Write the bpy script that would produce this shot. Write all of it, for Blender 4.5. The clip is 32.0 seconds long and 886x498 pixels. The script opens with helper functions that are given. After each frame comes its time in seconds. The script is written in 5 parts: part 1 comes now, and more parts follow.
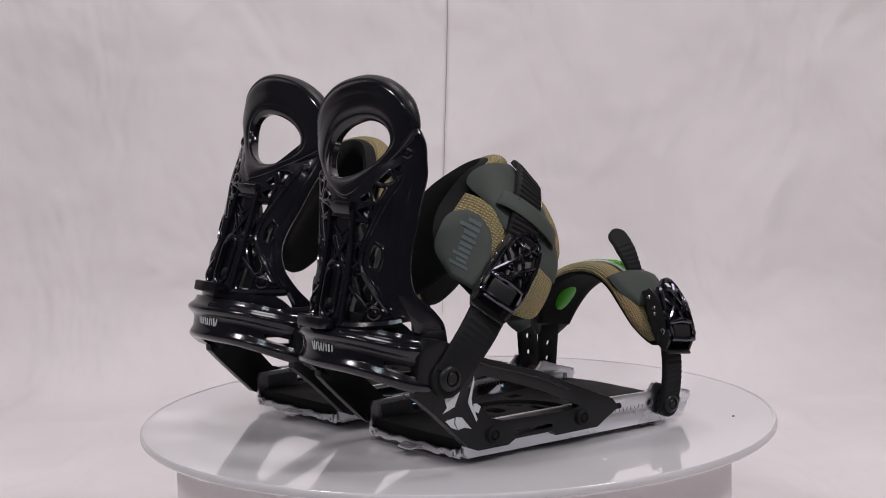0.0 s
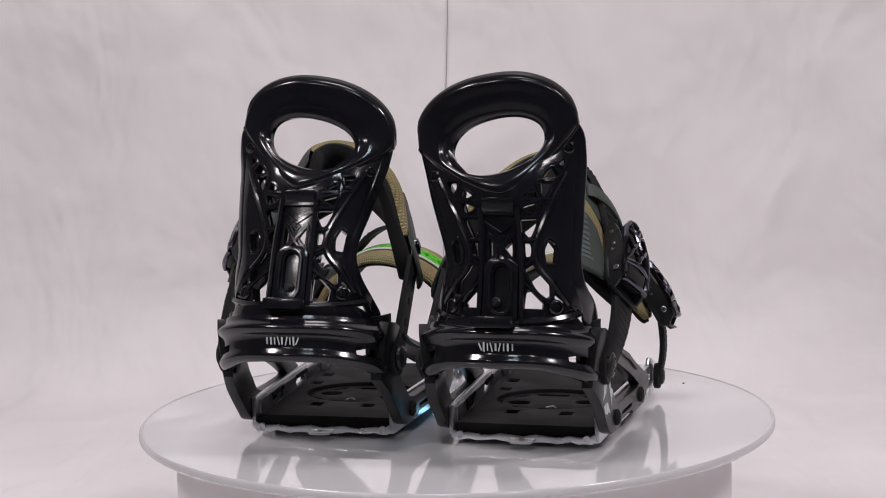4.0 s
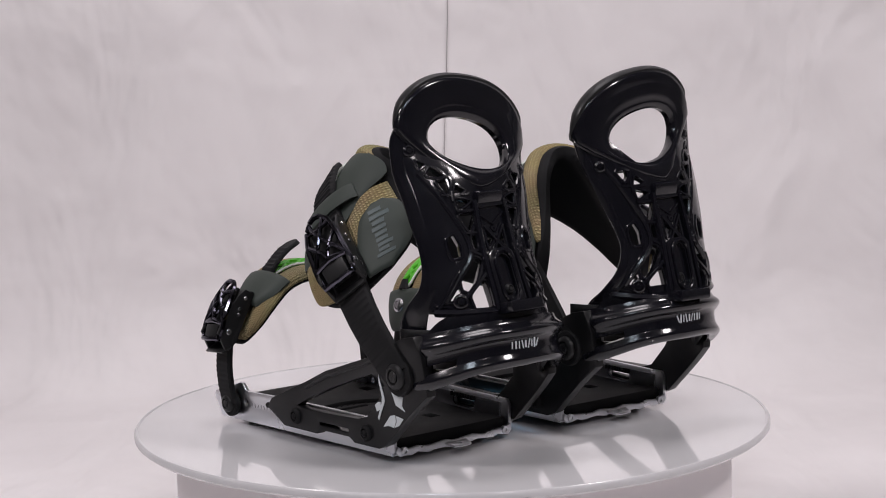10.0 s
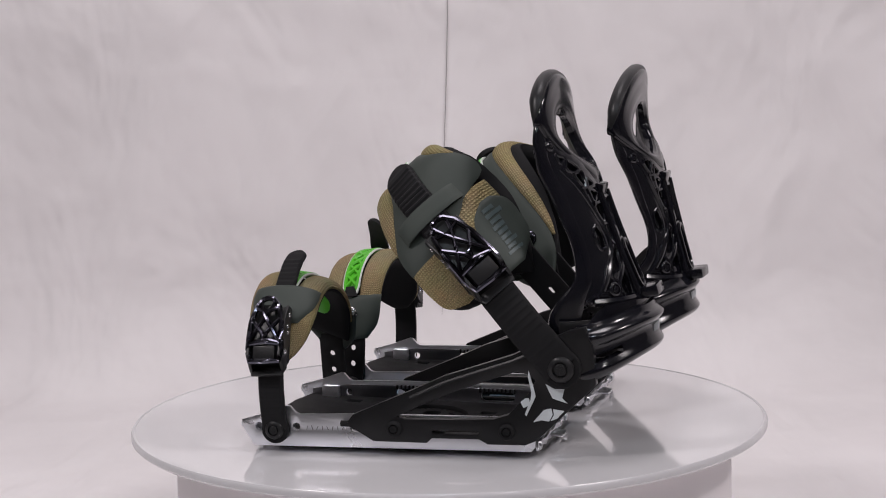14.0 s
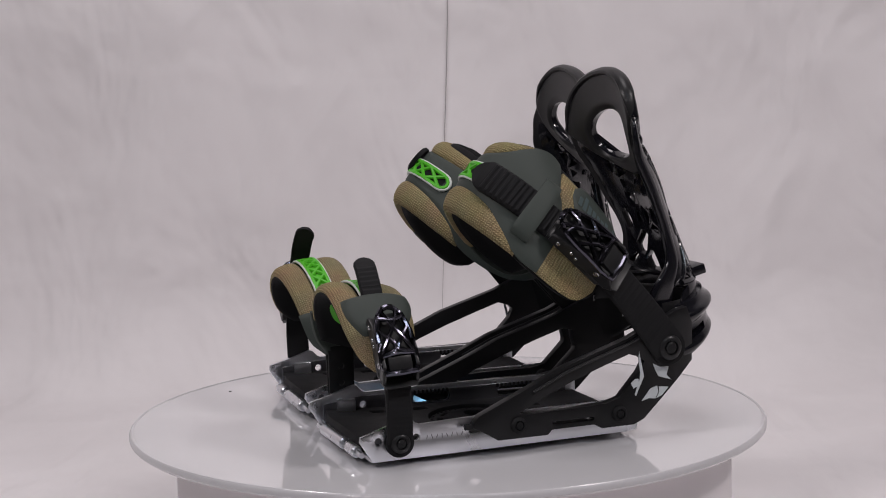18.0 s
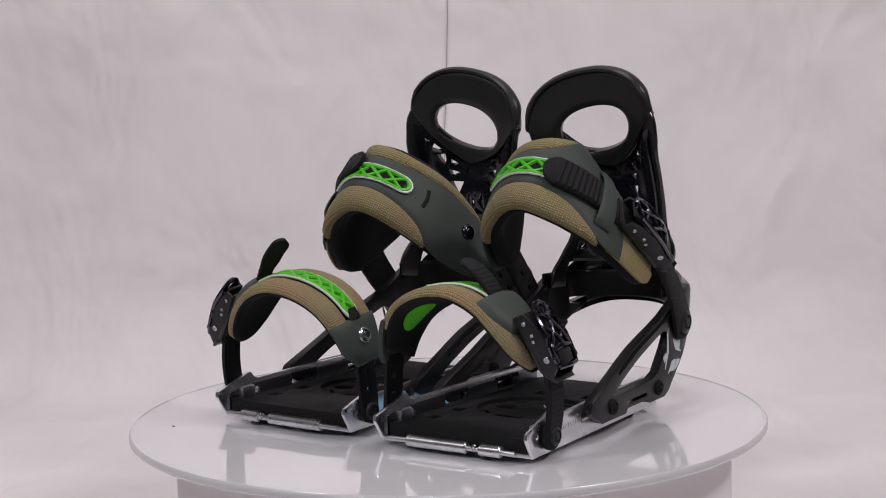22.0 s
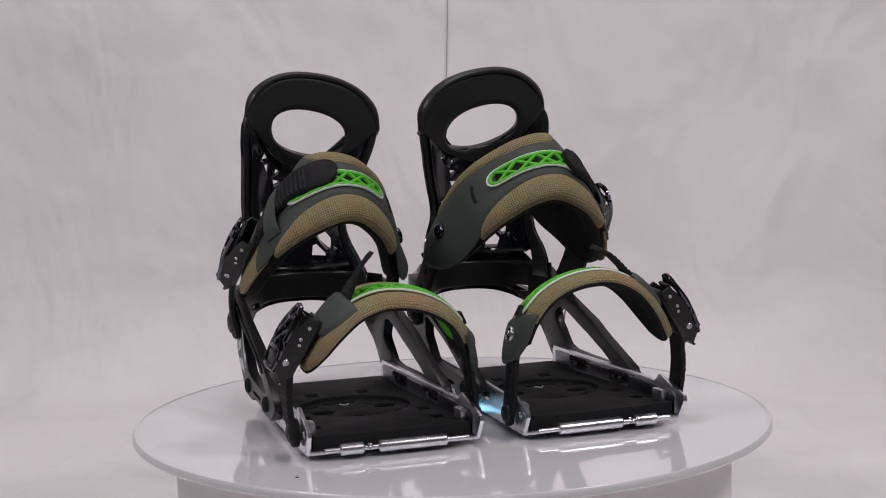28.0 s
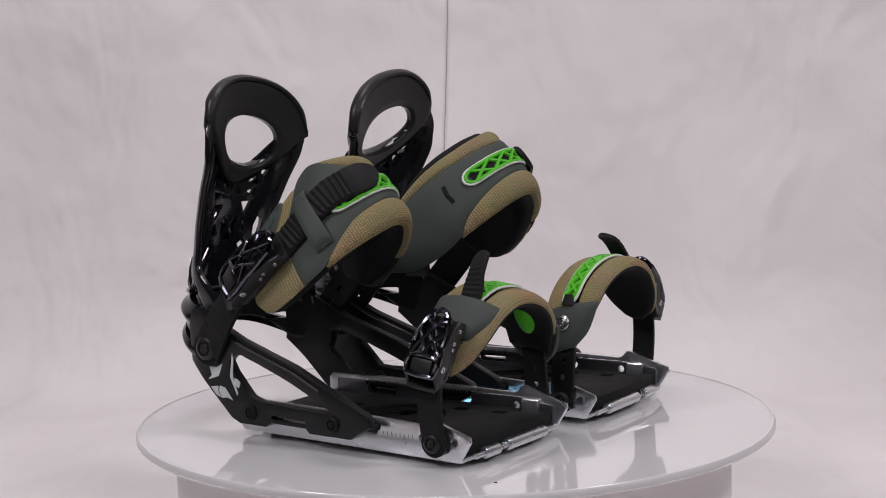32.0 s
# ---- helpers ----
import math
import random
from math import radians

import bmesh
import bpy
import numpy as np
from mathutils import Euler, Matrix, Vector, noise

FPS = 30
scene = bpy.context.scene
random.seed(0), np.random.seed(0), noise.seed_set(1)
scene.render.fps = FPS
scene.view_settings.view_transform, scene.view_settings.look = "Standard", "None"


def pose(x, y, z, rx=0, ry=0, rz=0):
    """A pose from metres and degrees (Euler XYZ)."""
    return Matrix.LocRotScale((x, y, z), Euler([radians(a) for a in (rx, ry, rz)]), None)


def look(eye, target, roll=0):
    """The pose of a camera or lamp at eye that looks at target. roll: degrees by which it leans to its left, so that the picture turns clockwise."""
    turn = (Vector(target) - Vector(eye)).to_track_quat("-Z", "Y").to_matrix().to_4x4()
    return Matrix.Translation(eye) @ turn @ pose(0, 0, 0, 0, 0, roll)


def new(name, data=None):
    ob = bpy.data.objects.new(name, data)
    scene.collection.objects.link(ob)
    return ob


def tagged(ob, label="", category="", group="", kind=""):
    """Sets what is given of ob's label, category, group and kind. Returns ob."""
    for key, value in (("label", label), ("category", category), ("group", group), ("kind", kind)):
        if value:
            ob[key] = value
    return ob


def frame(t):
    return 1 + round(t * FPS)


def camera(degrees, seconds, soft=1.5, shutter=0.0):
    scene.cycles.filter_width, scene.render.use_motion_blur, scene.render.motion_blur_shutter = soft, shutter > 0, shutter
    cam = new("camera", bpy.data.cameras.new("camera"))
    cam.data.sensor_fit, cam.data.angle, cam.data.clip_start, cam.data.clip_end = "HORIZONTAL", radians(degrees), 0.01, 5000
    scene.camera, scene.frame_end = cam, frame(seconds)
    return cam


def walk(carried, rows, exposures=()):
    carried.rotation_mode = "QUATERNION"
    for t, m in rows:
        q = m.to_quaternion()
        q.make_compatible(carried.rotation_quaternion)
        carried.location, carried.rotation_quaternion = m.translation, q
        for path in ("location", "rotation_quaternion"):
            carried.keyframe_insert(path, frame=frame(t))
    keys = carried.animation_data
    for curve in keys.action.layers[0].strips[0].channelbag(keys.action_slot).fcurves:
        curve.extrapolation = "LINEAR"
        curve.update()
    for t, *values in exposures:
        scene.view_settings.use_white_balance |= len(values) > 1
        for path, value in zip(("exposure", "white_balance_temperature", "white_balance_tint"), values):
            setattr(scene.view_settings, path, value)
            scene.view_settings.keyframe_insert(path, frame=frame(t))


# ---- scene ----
# The camera stands still on a tripod; a turntable carries a pair of snowboard bindings round.
TOP = 0.13  # height of the turntable's top over the cloth
cam = camera(29.23, 32.0, soft=1.0)
EYE = Vector((0.0, -1.25, TOP + 0.2711))
YAW, PITCH = radians(-0.1935), radians(6.837)
AIM = EYE + Vector((math.sin(YAW) * math.cos(PITCH), math.cos(YAW) * math.cos(PITCH), -math.sin(PITCH)))
STAND = look(EYE, AIM, -1.44)
walk(cam, [(0.0, STAND), (32.0, STAND)], exposures=[(0.0, -0.12), (2.0, -0.08), (6.0, 0.0), (13.0, 0.0), (14.0, -0.07), (16.5, -0.33), (18.0, -0.32), (19.0, -0.28), (21.0, -0.17), (25.0, -0.13), (27.5, -0.25), (30.0, -0.24), (32.0, -0.13)])

# ---- light: two soft lamps of the photo corner, a window's cool light, dim room ----
world = bpy.data.worlds.new("room_light")
scene.world = world
world.use_nodes = True
world.node_tree.nodes["Background"].inputs[0].default_value = (0.86, 0.87, 0.95, 1)
world.node_tree.nodes["Background"].inputs[1].default_value = 0.1


def lamp(name, eye, target, size, watts, colour, size_y=None):
    data = bpy.data.lights.new(name, "AREA")
    data.shape = "RECTANGLE"
    data.size, data.size_y = size, size_y or size
    data.energy, data.color = watts, colour
    ob = new(name, data)
    ob.matrix_world = look(eye, target)
    return ob


lamp("softbox_lamp", (-1.15, -0.75, 1.55), (0, 0.15, 0.2), 0.26, 11.8, (1.0, 0.925, 0.945))
lamp("softbox_lamp", (1.15, -0.70, 1.55), (0, 0.15, 0.2), 0.26, 14.4, (1.0, 0.925, 0.945))
lamp("ceiling_lamp", (0.0, 0.05, 2.55), (0, 0.80, 0.4), 0.8, 18.6, (1.0, 0.93, 0.965))
for dx in (-0.09, 0.09):
    for dz in (-0.11, 0.11):
        lamp("window_lamp", (-0.20 + dx, -1.55, 1.80 + dz), (0, 0, 0.2), 0.12, 1.1, (0.78, 0.89, 1.0))
# two small unseen lamps, added for more sparkle on the glossy plastic
lamp("sparkle_lamp", (0.55, -1.6, 1.55), (0, 0, 0.2), 0.10, 2.2, (1.0, 0.93, 0.95))
lamp("sparkle_lamp", (-0.85, -1.3, 1.15), (0, 0, 0.2), 0.10, 1.6, (1.0, 0.93, 0.95))


# ---- materials ----
def material(name, colour, rough=0.5, metal=0.0, spec=0.5, coat=0.0):
    m = bpy.data.materials.new(name)
    m.use_nodes = True
    b = m.node_tree.nodes["Principled BSDF"]
    b.inputs["Base Color"].default_value = (*colour, 1)
    b.inputs["Roughness"].default_value = rough
    b.inputs["Metallic"].default_value = metal
    b.inputs["Specular IOR Level"].default_value = spec
    b.inputs["Coat Weight"].default_value = coat
    return m


def node(m, kind, **sockets):
    n = m.node_tree.nodes.new(kind)
    for key, value in sockets.items():
        n.inputs[key.replace("_", " ")].default_value = value
    return n


def link(m, a, out, b, inp):
    m.node_tree.links.new(a.outputs[out], b.inputs[inp])


def grain(m, scale, strength, dist=0.001, colour_b=None, detail=4.0, rough_to=None, big=None):
    """Fine bump, and a second scale of colour and gloss, on a material."""
    b = m.node_tree.nodes["Principled BSDF"]
    tc = node(m, "ShaderNodeTexCoord")
    n = node(m, "ShaderNodeTexNoise", Scale=scale, Detail=detail)
    link(m, tc, "Object", n, "Vector")
    bump = node(m, "ShaderNodeBump", Strength=strength, Distance=dist)
    link(m, n, "Fac", bump, "Height")
    link(m, bump, "Normal", b, "Normal")
    n2 = node(m, "ShaderNodeTexNoise", Scale=big or scale * 0.08, Detail=3.0)
    link(m, tc, "Object", n2, "Vector")
    if colour_b:
        mix = node(m, "ShaderNodeMix")
        mix.data_type = "RGBA"
        mix.inputs[6].default_value = b.inputs["Base Color"].default_value
        mix.inputs[7].default_value = (*colour_b, 1)
        link(m, n2, "Fac", mix, 0)
        m.node_tree.links.new(mix.outputs[2], b.inputs["Base Color"])
    if rough_to is not None:
        r = node(m, "ShaderNodeMapRange")
        r.inputs[1].default_value, r.inputs[2].default_value = 0.3, 0.7
        r.inputs[3].default_value, r.inputs[4].default_value = b.inputs["Roughness"].default_value, rough_to
        link(m, n2, "Fac", r, 0)
        link(m, r, 0, b, "Roughness")
    return m


GLOSS = grain(material("glossy_black_nylon", (0.005, 0.005, 0.008), 0.09, spec=0.5), 260, 0.03, 0.0004, (0.009, 0.009, 0.012), rough_to=0.2, big=30)
SATIN = grain(material("satin_black_nylon", (0.015, 0.015, 0.016), 0.32, spec=0.25), 900, 0.10, 0.0003, (0.021, 0.021, 0.022), rough_to=0.40, big=25)
NYLON = grain(material("polished_black_nylon", (0.008, 0.008, 0.009), 0.30, spec=0.25), 700, 0.06, 0.0003, (0.012, 0.012, 0.013), rough_to=0.38, big=30)
RUBBER = grain(material("matt_black_rubber", (0.010, 0.010, 0.011), 0.58, spec=0.13), 1200, 0.15, 0.0003, (0.015, 0.015, 0.016), rough_to=0.68, big=40)
FOAM = grain(material("black_foam", (0.007, 0.007, 0.008), 0.85, spec=0.2), 1500, 0.3, 0.0004, (0.012, 0.012, 0.013), big=60)
SHELL = grain(material("grey_green_rubber", (0.036, 0.046, 0.040), 0.55, spec=0.35), 1400, 0.25, 0.0003, (0.043, 0.053, 0.046), rough_to=0.66, big=35)
PRINT = grain(material("grey_blue_print", (0.050, 0.074, 0.076), 0.5), 900, 0.1, 0.0003, (0.058, 0.084, 0.088), big=200)
GREEN = grain(material("green_plastic", (0.085, 0.46, 0.02), 0.42, spec=0.3), 500, 0.05, 0.0003, (0.07, 0.40, 0.018), big=60)
WHITE = grain(material("white_trim", (0.66, 0.7, 0.66), 0.4), 600, 0.05, 0.0003, (0.58, 0.62, 0.58), big=90)
DECAL = grain(material("pale_grey_print", (0.62, 0.66, 0.68), 0.4), 700, 0.05, 0.0002, (0.50, 0.54, 0.56), big=260)
ALU = grain(material("brushed_aluminium", (0.82, 0.83, 0.87), 0.26, metal=1.0), 420, 0.03, 0.0002, (0.79, 0.80, 0.84), rough_to=0.32, big=40)
DULL = grain(material("dark_brushed_metal", (0.26, 0.26, 0.28), 0.28, metal=1.0), 500, 0.05, 0.0003, (0.20, 0.20, 0.22), rough_to=0.38, big=40)
STEEL = grain(material("steel_screw", (0.46, 0.46, 0.48), 0.25, metal=1.0), 800, 0.05, 0.0002, (0.38, 0.38, 0.40), big=300)
CHROME = grain(material("black_chrome", (0.075, 0.075, 0.092), 0.10, metal=1.0), 500, 0.03, 0.0002, (0.10, 0.097, 0.125), rough_to=0.2, big=120)
ACRYLIC = grain(material("white_acrylic", (0.74, 0.735, 0.755), 0.07, spec=0.5, coat=1.0), 60, 0.006, 0.0002, (0.77, 0.765, 0.78), rough_to=0.11, big=9)
EDGE = grain(material("acrylic_cut_edge", (0.56, 0.555, 0.57), 0.16, spec=0.5), 200, 0.03, 0.0003, (0.64, 0.635, 0.65), rough_to=0.25, big=14)
DRUM = grain(material("grey_painted_drum", (0.74, 0.70, 0.71), 0.6), 300, 0.05, 0.0003, (0.80, 0.77, 0.78), big=12)
THREAD = grain(material("grey_thread", (0.32, 0.30, 0.30), 0.8), 2500, 0.3, 0.0003, (0.39, 0.37, 0.37), big=300)


def woven():
    """Tan woven webbing, from the cloth's own run (UV in metres)."""
    m = material("tan_woven_fabric", (0.30, 0.245, 0.12), 0.85, spec=0.15)
    b = m.node_tree.nodes["Principled BSDF"]
    tc = node(m, "ShaderNodeTexCoord")
    warp = node(m, "ShaderNodeTexNoise", Scale=520.0, Detail=4.0)
    link(m, tc, "UV", warp, "Vector")
    waves = []
    for axis, scale in (("X", 190.0), ("Y", 215.0)):
        w = node(m, "ShaderNodeTexWave", Scale=scale, Distortion=2.6, Detail=2.0)
        w.inputs["Detail Scale"].default_value = 1.6
        w.bands_direction = axis
        link(m, tc, "UV", w, "Vector")
        waves.append(w)
    knit = node(m, "ShaderNodeMath")
    knit.operation = "MULTIPLY"
    link(m, waves[0], "Fac", knit, 0)
    link(m, waves[1], "Fac", knit, 1)
    vor = node(m, "ShaderNodeMath")
    vor.operation = "MULTIPLY_ADD"
    link(m, warp, "Fac", vor, 0)
    vor.inputs[1].default_value = 0.55
    link(m, knit, 0, vor, 2)
    bump = node(m, "ShaderNodeBump", Strength=0.9, Distance=0.0009)
    link(m, vor, 0, bump, "Height")
    link(m, bump, "Normal", b, "Normal")
    ramp = node(m, "ShaderNodeValToRGB")
    ramp.color_ramp.elements[0].color = (0.235, 0.185, 0.098, 1)
    ramp.color_ramp.elements[1].color = (0.44, 0.37, 0.195, 1)
    ramp.color_ramp.elements[0].position, ramp.color_ramp.elements[1].position = 0.15, 1.0
    link(m, vor, 0, ramp, "Fac")
    big = node(m, "ShaderNodeTexNoise", Scale=40.0, Detail=3.0)
    link(m, tc, "Object", big, "Vector")
    mix = node(m, "ShaderNodeMix")
    mix.data_type, mix.blend_type = "RGBA", "MULTIPLY"
    mix.inputs[0].default_value = 0.35
    m.node_tree.links.new(ramp.outputs[0], mix.inputs[6])
    m.node_tree.links.new(big.outputs["Color"], mix.inputs[7])
    m.node_tree.links.new(mix.outputs[2], b.inputs["Base Color"])
    return m


TAN = woven()


def cloth():
    """White cotton sheet with soft creases and a faint mottled tint."""
    m = material("white_cotton_cloth", (0.74, 0.715, 0.72), 0.9, spec=0.1)
    b = m.node_tree.nodes["Principled BSDF"]
    tc = node(m, "ShaderNodeTexCoord")
    big = node(m, "ShaderNodeTexNoise", Scale=4.5, Detail=3.5, Distortion=0.15)
    link(m, tc, "Object", big, "Vector")
    fine = node(m, "ShaderNodeTexNoise", Scale=700.0, Detail=2.0)
    link(m, tc, "Object", fine, "Vector")
    b1 = node(m, "ShaderNodeBump", Strength=0.8, Distance=0.03)
    link(m, big, "Fac", b1, "Height")
    # long soft creases, slanting across the cloth
    lay = node(m, "ShaderNodeMapping")
    lay.inputs["Rotation"].default_value = (0.0, 0.9, 0.0)
    lay.inputs["Scale"].default_value = (3.2, 1.0, 2.0)
    link(m, tc, "Object", lay, "Vector")
    fold = node(m, "ShaderNodeTexNoise", Scale=2.2, Detail=3.0, Distortion=0.5)
    link(m, lay, "Vector", fold, "Vector")
    b3 = node(m, "ShaderNodeBump", Strength=0.8, Distance=0.03)
    link(m, fold, "Fac", b3, "Height")
    link(m, b1, "Normal", b3, "Normal")
    b2 = node(m, "ShaderNodeBump", Strength=0.1, Distance=0.0006)
    link(m, fine, "Fac", b2, "Height")
    link(m, b3, "Normal", b2, "Normal")
    link(m, b2, "Normal", b, "Normal")
    mix = node(m, "ShaderNodeMix")
    mix.data_type = "RGBA"
    mix.inputs[6].default_value, mix.inputs[7].default_value = (0.63, 0.605, 0.61, 1), (0.82, 0.795, 0.80, 1)
    link(m, big, "Fac", mix, 0)
    m.node_tree.links.new(mix.outputs[2], b.inputs["Base Color"])
    return m


ROOM = grain(material("dim_room_paint", (0.20, 0.19, 0.18), 0.8), 200, 0.1, 0.001, (0.24, 0.23, 0.22), big=2)
CLOTH = cloth()
LED = bpy.data.materials.new("blue_led_light")
LED.use_nodes = True
LED.node_tree.nodes.remove(LED.node_tree.nodes["Principled BSDF"])
LED_E = LED.node_tree.nodes.new("ShaderNodeEmission")
LED_E.inputs[0].default_value, LED_E.inputs[1].default_value = (0.30, 0.68, 1.0, 1), 2.3
LED.node_tree.links.new(LED_E.outputs[0], LED.node_tree.nodes["Material Output"].inputs[0])

# ---- mesh helpers ----
SIDE = [1]  # 1: binding of the right foot, -1: its mirror image


def mesh_object(name, bm, mats, sharp=38):
    if SIDE[0] < 0:
        for v in bm.verts:
            v.co.x = -v.co.x
        bmesh.ops.reverse_faces(bm, faces=bm.faces)
    bm.normal_update()
    limit = radians(sharp)
    for f in bm.faces:
        f.smooth = True
    for e in bm.edges:
        e.smooth = not (len(e.link_faces) == 2 and e.calc_face_angle(0) > limit)
    me = bpy.data.meshes.new(name)
    bm.to_mesh(me)
    bm.free()
    for m in mats if isinstance(mats, (list, tuple)) else [mats]:
        me.materials.append(m)
    return new(name, me)


def part(name, bm, mats, parent, label="", sharp=38):
    ob = mesh_object(name, bm, mats, sharp)
    ob.parent = parent
    if label:
        tagged(ob, label)
    return ob


def sheet(nu, nv, pos, lo, hi, keep=None, uv=None, soft=True, bm=None, back=0):
    """A thick sheet: pos(s, t) gives place and normal for s, t in 0..1, lo and hi its offsets along the normal;
    keep(s, t) says which cells stay. The rims are closed, and thinned where soft."""
    bm = bm or bmesh.new()
    layer = bm.loops.layers.uv.verify() if uv else None
    top, low = {}, {}
    for i in range(nu + 1):
        for j in range(nv + 1):
            s, t = i / nu, j / nv
            p, n = pos(s, t)
            a, b = (lo(s, t) if callable(lo) else lo), (hi(s, t) if callable(hi) else hi)
            if soft:
                d = min(i, nu - i, j, nv - j)
                k = (0.42, 0.84)[d] if d < 2 else 1.0
                a, b = (a + b) / 2 + (a - b) / 2 * k, (a + b) / 2 + (b - a) / 2 * k
            top[i, j], low[i, j] = bm.verts.new(p + n * b), bm.verts.new(p + n * a)
    have = {(i, j) for i in range(nu) for j in range(nv) if keep is None or keep((i + 0.5) / nu, (j + 0.5) / nv)}

    def quad(vs, ids, slot=0):
        f = bm.faces.new(vs)
        f.material_index = slot
        if layer:
            for lp, (i, j) in zip(f.loops, ids):
                lp[layer].uv = uv(i / nu, j / nv)

    for i, j in have:
        c = [(i, j), (i + 1, j), (i + 1, j + 1), (i, j + 1)]
        quad([top[k] for k in c], c)
        quad([low[k] for k in reversed(c)], c[::-1], back)
        for (a, b), other in zip(zip(c, c[1:] + c[:1]), ((i, j - 1), (i + 1, j), (i, j + 1), (i - 1, j))):
            if other not in have:
                quad([top[b], top[a], low[a], low[b]], [b, a, a, b])
    bmesh.ops.delete(bm, geom=[v for v in bm.verts if not v.link_faces], context="VERTS")
    bmesh.ops.recalc_face_normals(bm, faces=bm.faces)
    return bm


def tube(points, radius, n=8, normals=None, flat=1.0, bm=None, closed=False, caps=True):
    """A rod along points; radius may be a list; flat squeezes it along the normals."""
    bm = bm or bmesh.new()
    pts = [Vector(p) for p in points]
    rings = []
    count = len(pts)
    for i, p in enumerate(pts):
        a, b = (pts[(i - 1) % count], pts[(i + 1) % count]) if closed else (pts[max(i - 1, 0)], pts[min(i + 1, count - 1)])
        t = (b - a).normalized()
        up = Vector(normals[i]) if normals else (Vector((0, 0, 1)) if abs(t.z) < 0.9 else Vector((0, 1, 0)))
        w = t.cross(up).normalized()
        up = w.cross(t).normalized()
        r = radius[i] if isinstance(radius, (list, tuple)) else radius
        rings.append([bm.verts.new(p + w * (r * math.cos(2 * math.pi * k / n)) + up * (r * flat * math.sin(2 * math.pi * k / n))) for k in range(n)])
    for i in range(count if closed else count - 1):
        a, b = rings[i], rings[(i + 1) % count]
        for k in range(n):
            bm.faces.new((a[k], a[(k + 1) % n], b[(k + 1) % n], b[k]))
    if not closed and caps:
        bm.faces.new(rings[0][::-1])
        bm.faces.new(rings[-1])
    bmesh.ops.recalc_face_normals(bm, faces=bm.faces)
    return bm


def plate(outline, holes, place, lo, hi, bevel=0.0, bm=None, cuts=((), ())):
    """A plate with holes: outline and holes in (a, b); place(a, b, h) gives the point at height h; cuts let it bend."""
    own = bmesh.new()
    loops = []
    for ring in [outline, *holes]:
        vs = [own.verts.new((a, b, 0)) for a, b in ring]
        loops += [own.edges.new((vs[i], vs[(i + 1) % len(vs)])) for i in range(len(vs))]
    bmesh.ops.triangle_fill(own, use_beauty=True, use_dissolve=False, edges=loops)
    for axis in (0, 1):
        for c in cuts[axis]:
            spot, way = Vector((0, 0, 0)), Vector((0, 0, 0))
            spot[axis], way[axis] = c, 1.0
            bmesh.ops.bisect_plane(own, geom=own.verts[:] + own.edges[:] + own.faces[:], dist=1e-5, plane_co=spot, plane_no=way)
    faces = list(own.faces)
    extruded = bmesh.ops.extrude_face_region(own, geom=faces)
    for v in extruded["geom"]:
        if isinstance(v, bmesh.types.BMVert):
            v.co.z = 1
    bmesh.ops.recalc_face_normals(own, faces=own.faces)
    for v in own.verts:
        v.co = Vector(place(v.co.x, v.co.y, hi if v.co.z > 0.5 else lo))
    own.normal_update()
    if bevel:
        edges = [e for e in own.edges if len(e.link_faces) == 2 and e.calc_face_angle(0) > radians(50)]
        bmesh.ops.bevel(own, geom=edges, offset=bevel, segments=2, profile=0.6, affect="EDGES", clamp_overlap=True)
    bmesh.ops.recalc_face_normals(own, faces=own.faces)
    if bm is None:
        return own
    merge(bm, own)
    return bm


def merge(bm, other, m=None):
    me = bpy.data.meshes.new("piece")
    if m is not None:
        other.transform(m)
    other.to_mesh(me)
    other.free()
    bm.from_mesh(me)
    bpy.data.meshes.remove(me)
    return bm


def circle(cx, cy, r, n=16, ry=None):
    return [(cx + r * math.cos(2 * math.pi * k / n), cy + (ry or r) * math.sin(2 * math.pi * k / n)) for k in range(n)]


def oblong(cx, cy, a, b, n=6, turn=0.0):
    """A stadium outline of half-length a and half-height b."""
    out = []
    for k in range(n + 1):
        f = -math.pi / 2 + math.pi * k / n
        out.append((a - b + b * math.cos(f), b * math.sin(f)))
    for k in range(n + 1):
        f = math.pi / 2 + math.pi * k / n
        out.append((-a + b + b * math.cos(f), b * math.sin(f)))
    c, s = math.cos(turn), math.sin(turn)
    return [(cx + x * c - y * s, cy + x * s + y * c) for x, y in out]


def lathe(profile, n=24, m=None, bm=None):
    """Turned about z: profile of (radius, height)."""
    own = bmesh.new()
    rings = [[own.verts.new((r * math.cos(2 * math.pi * k / n), r * math.sin(2 * math.pi * k / n), z)) for k in range(n)] for r, z in profile]
    for a, b in zip(rings, rings[1:]):
        for k in range(n):
            own.faces.new((a[k], a[(k + 1) % n], b[(k + 1) % n], b[k]))
    own.faces.new(rings[0][::-1])
    own.faces.new(rings[-1])
    bmesh.ops.recalc_face_normals(own, faces=own.faces)
    if m is not None:
        own.transform(m)
    return own if bm is None else merge(bm, own)


def box(size, m, bevel=0.0, bm=None):
    own = bmesh.new()
    bmesh.ops.create_cube(own, size=1.0)
    own.transform(Matrix.Diagonal((*size, 1)))
    if bevel:
        bmesh.ops.bevel(own, geom=own.edges[:], offset=bevel, segments=2, profile=0.6, affect="EDGES")
    own.transform(m)
    return own if bm is None else merge(bm, own)


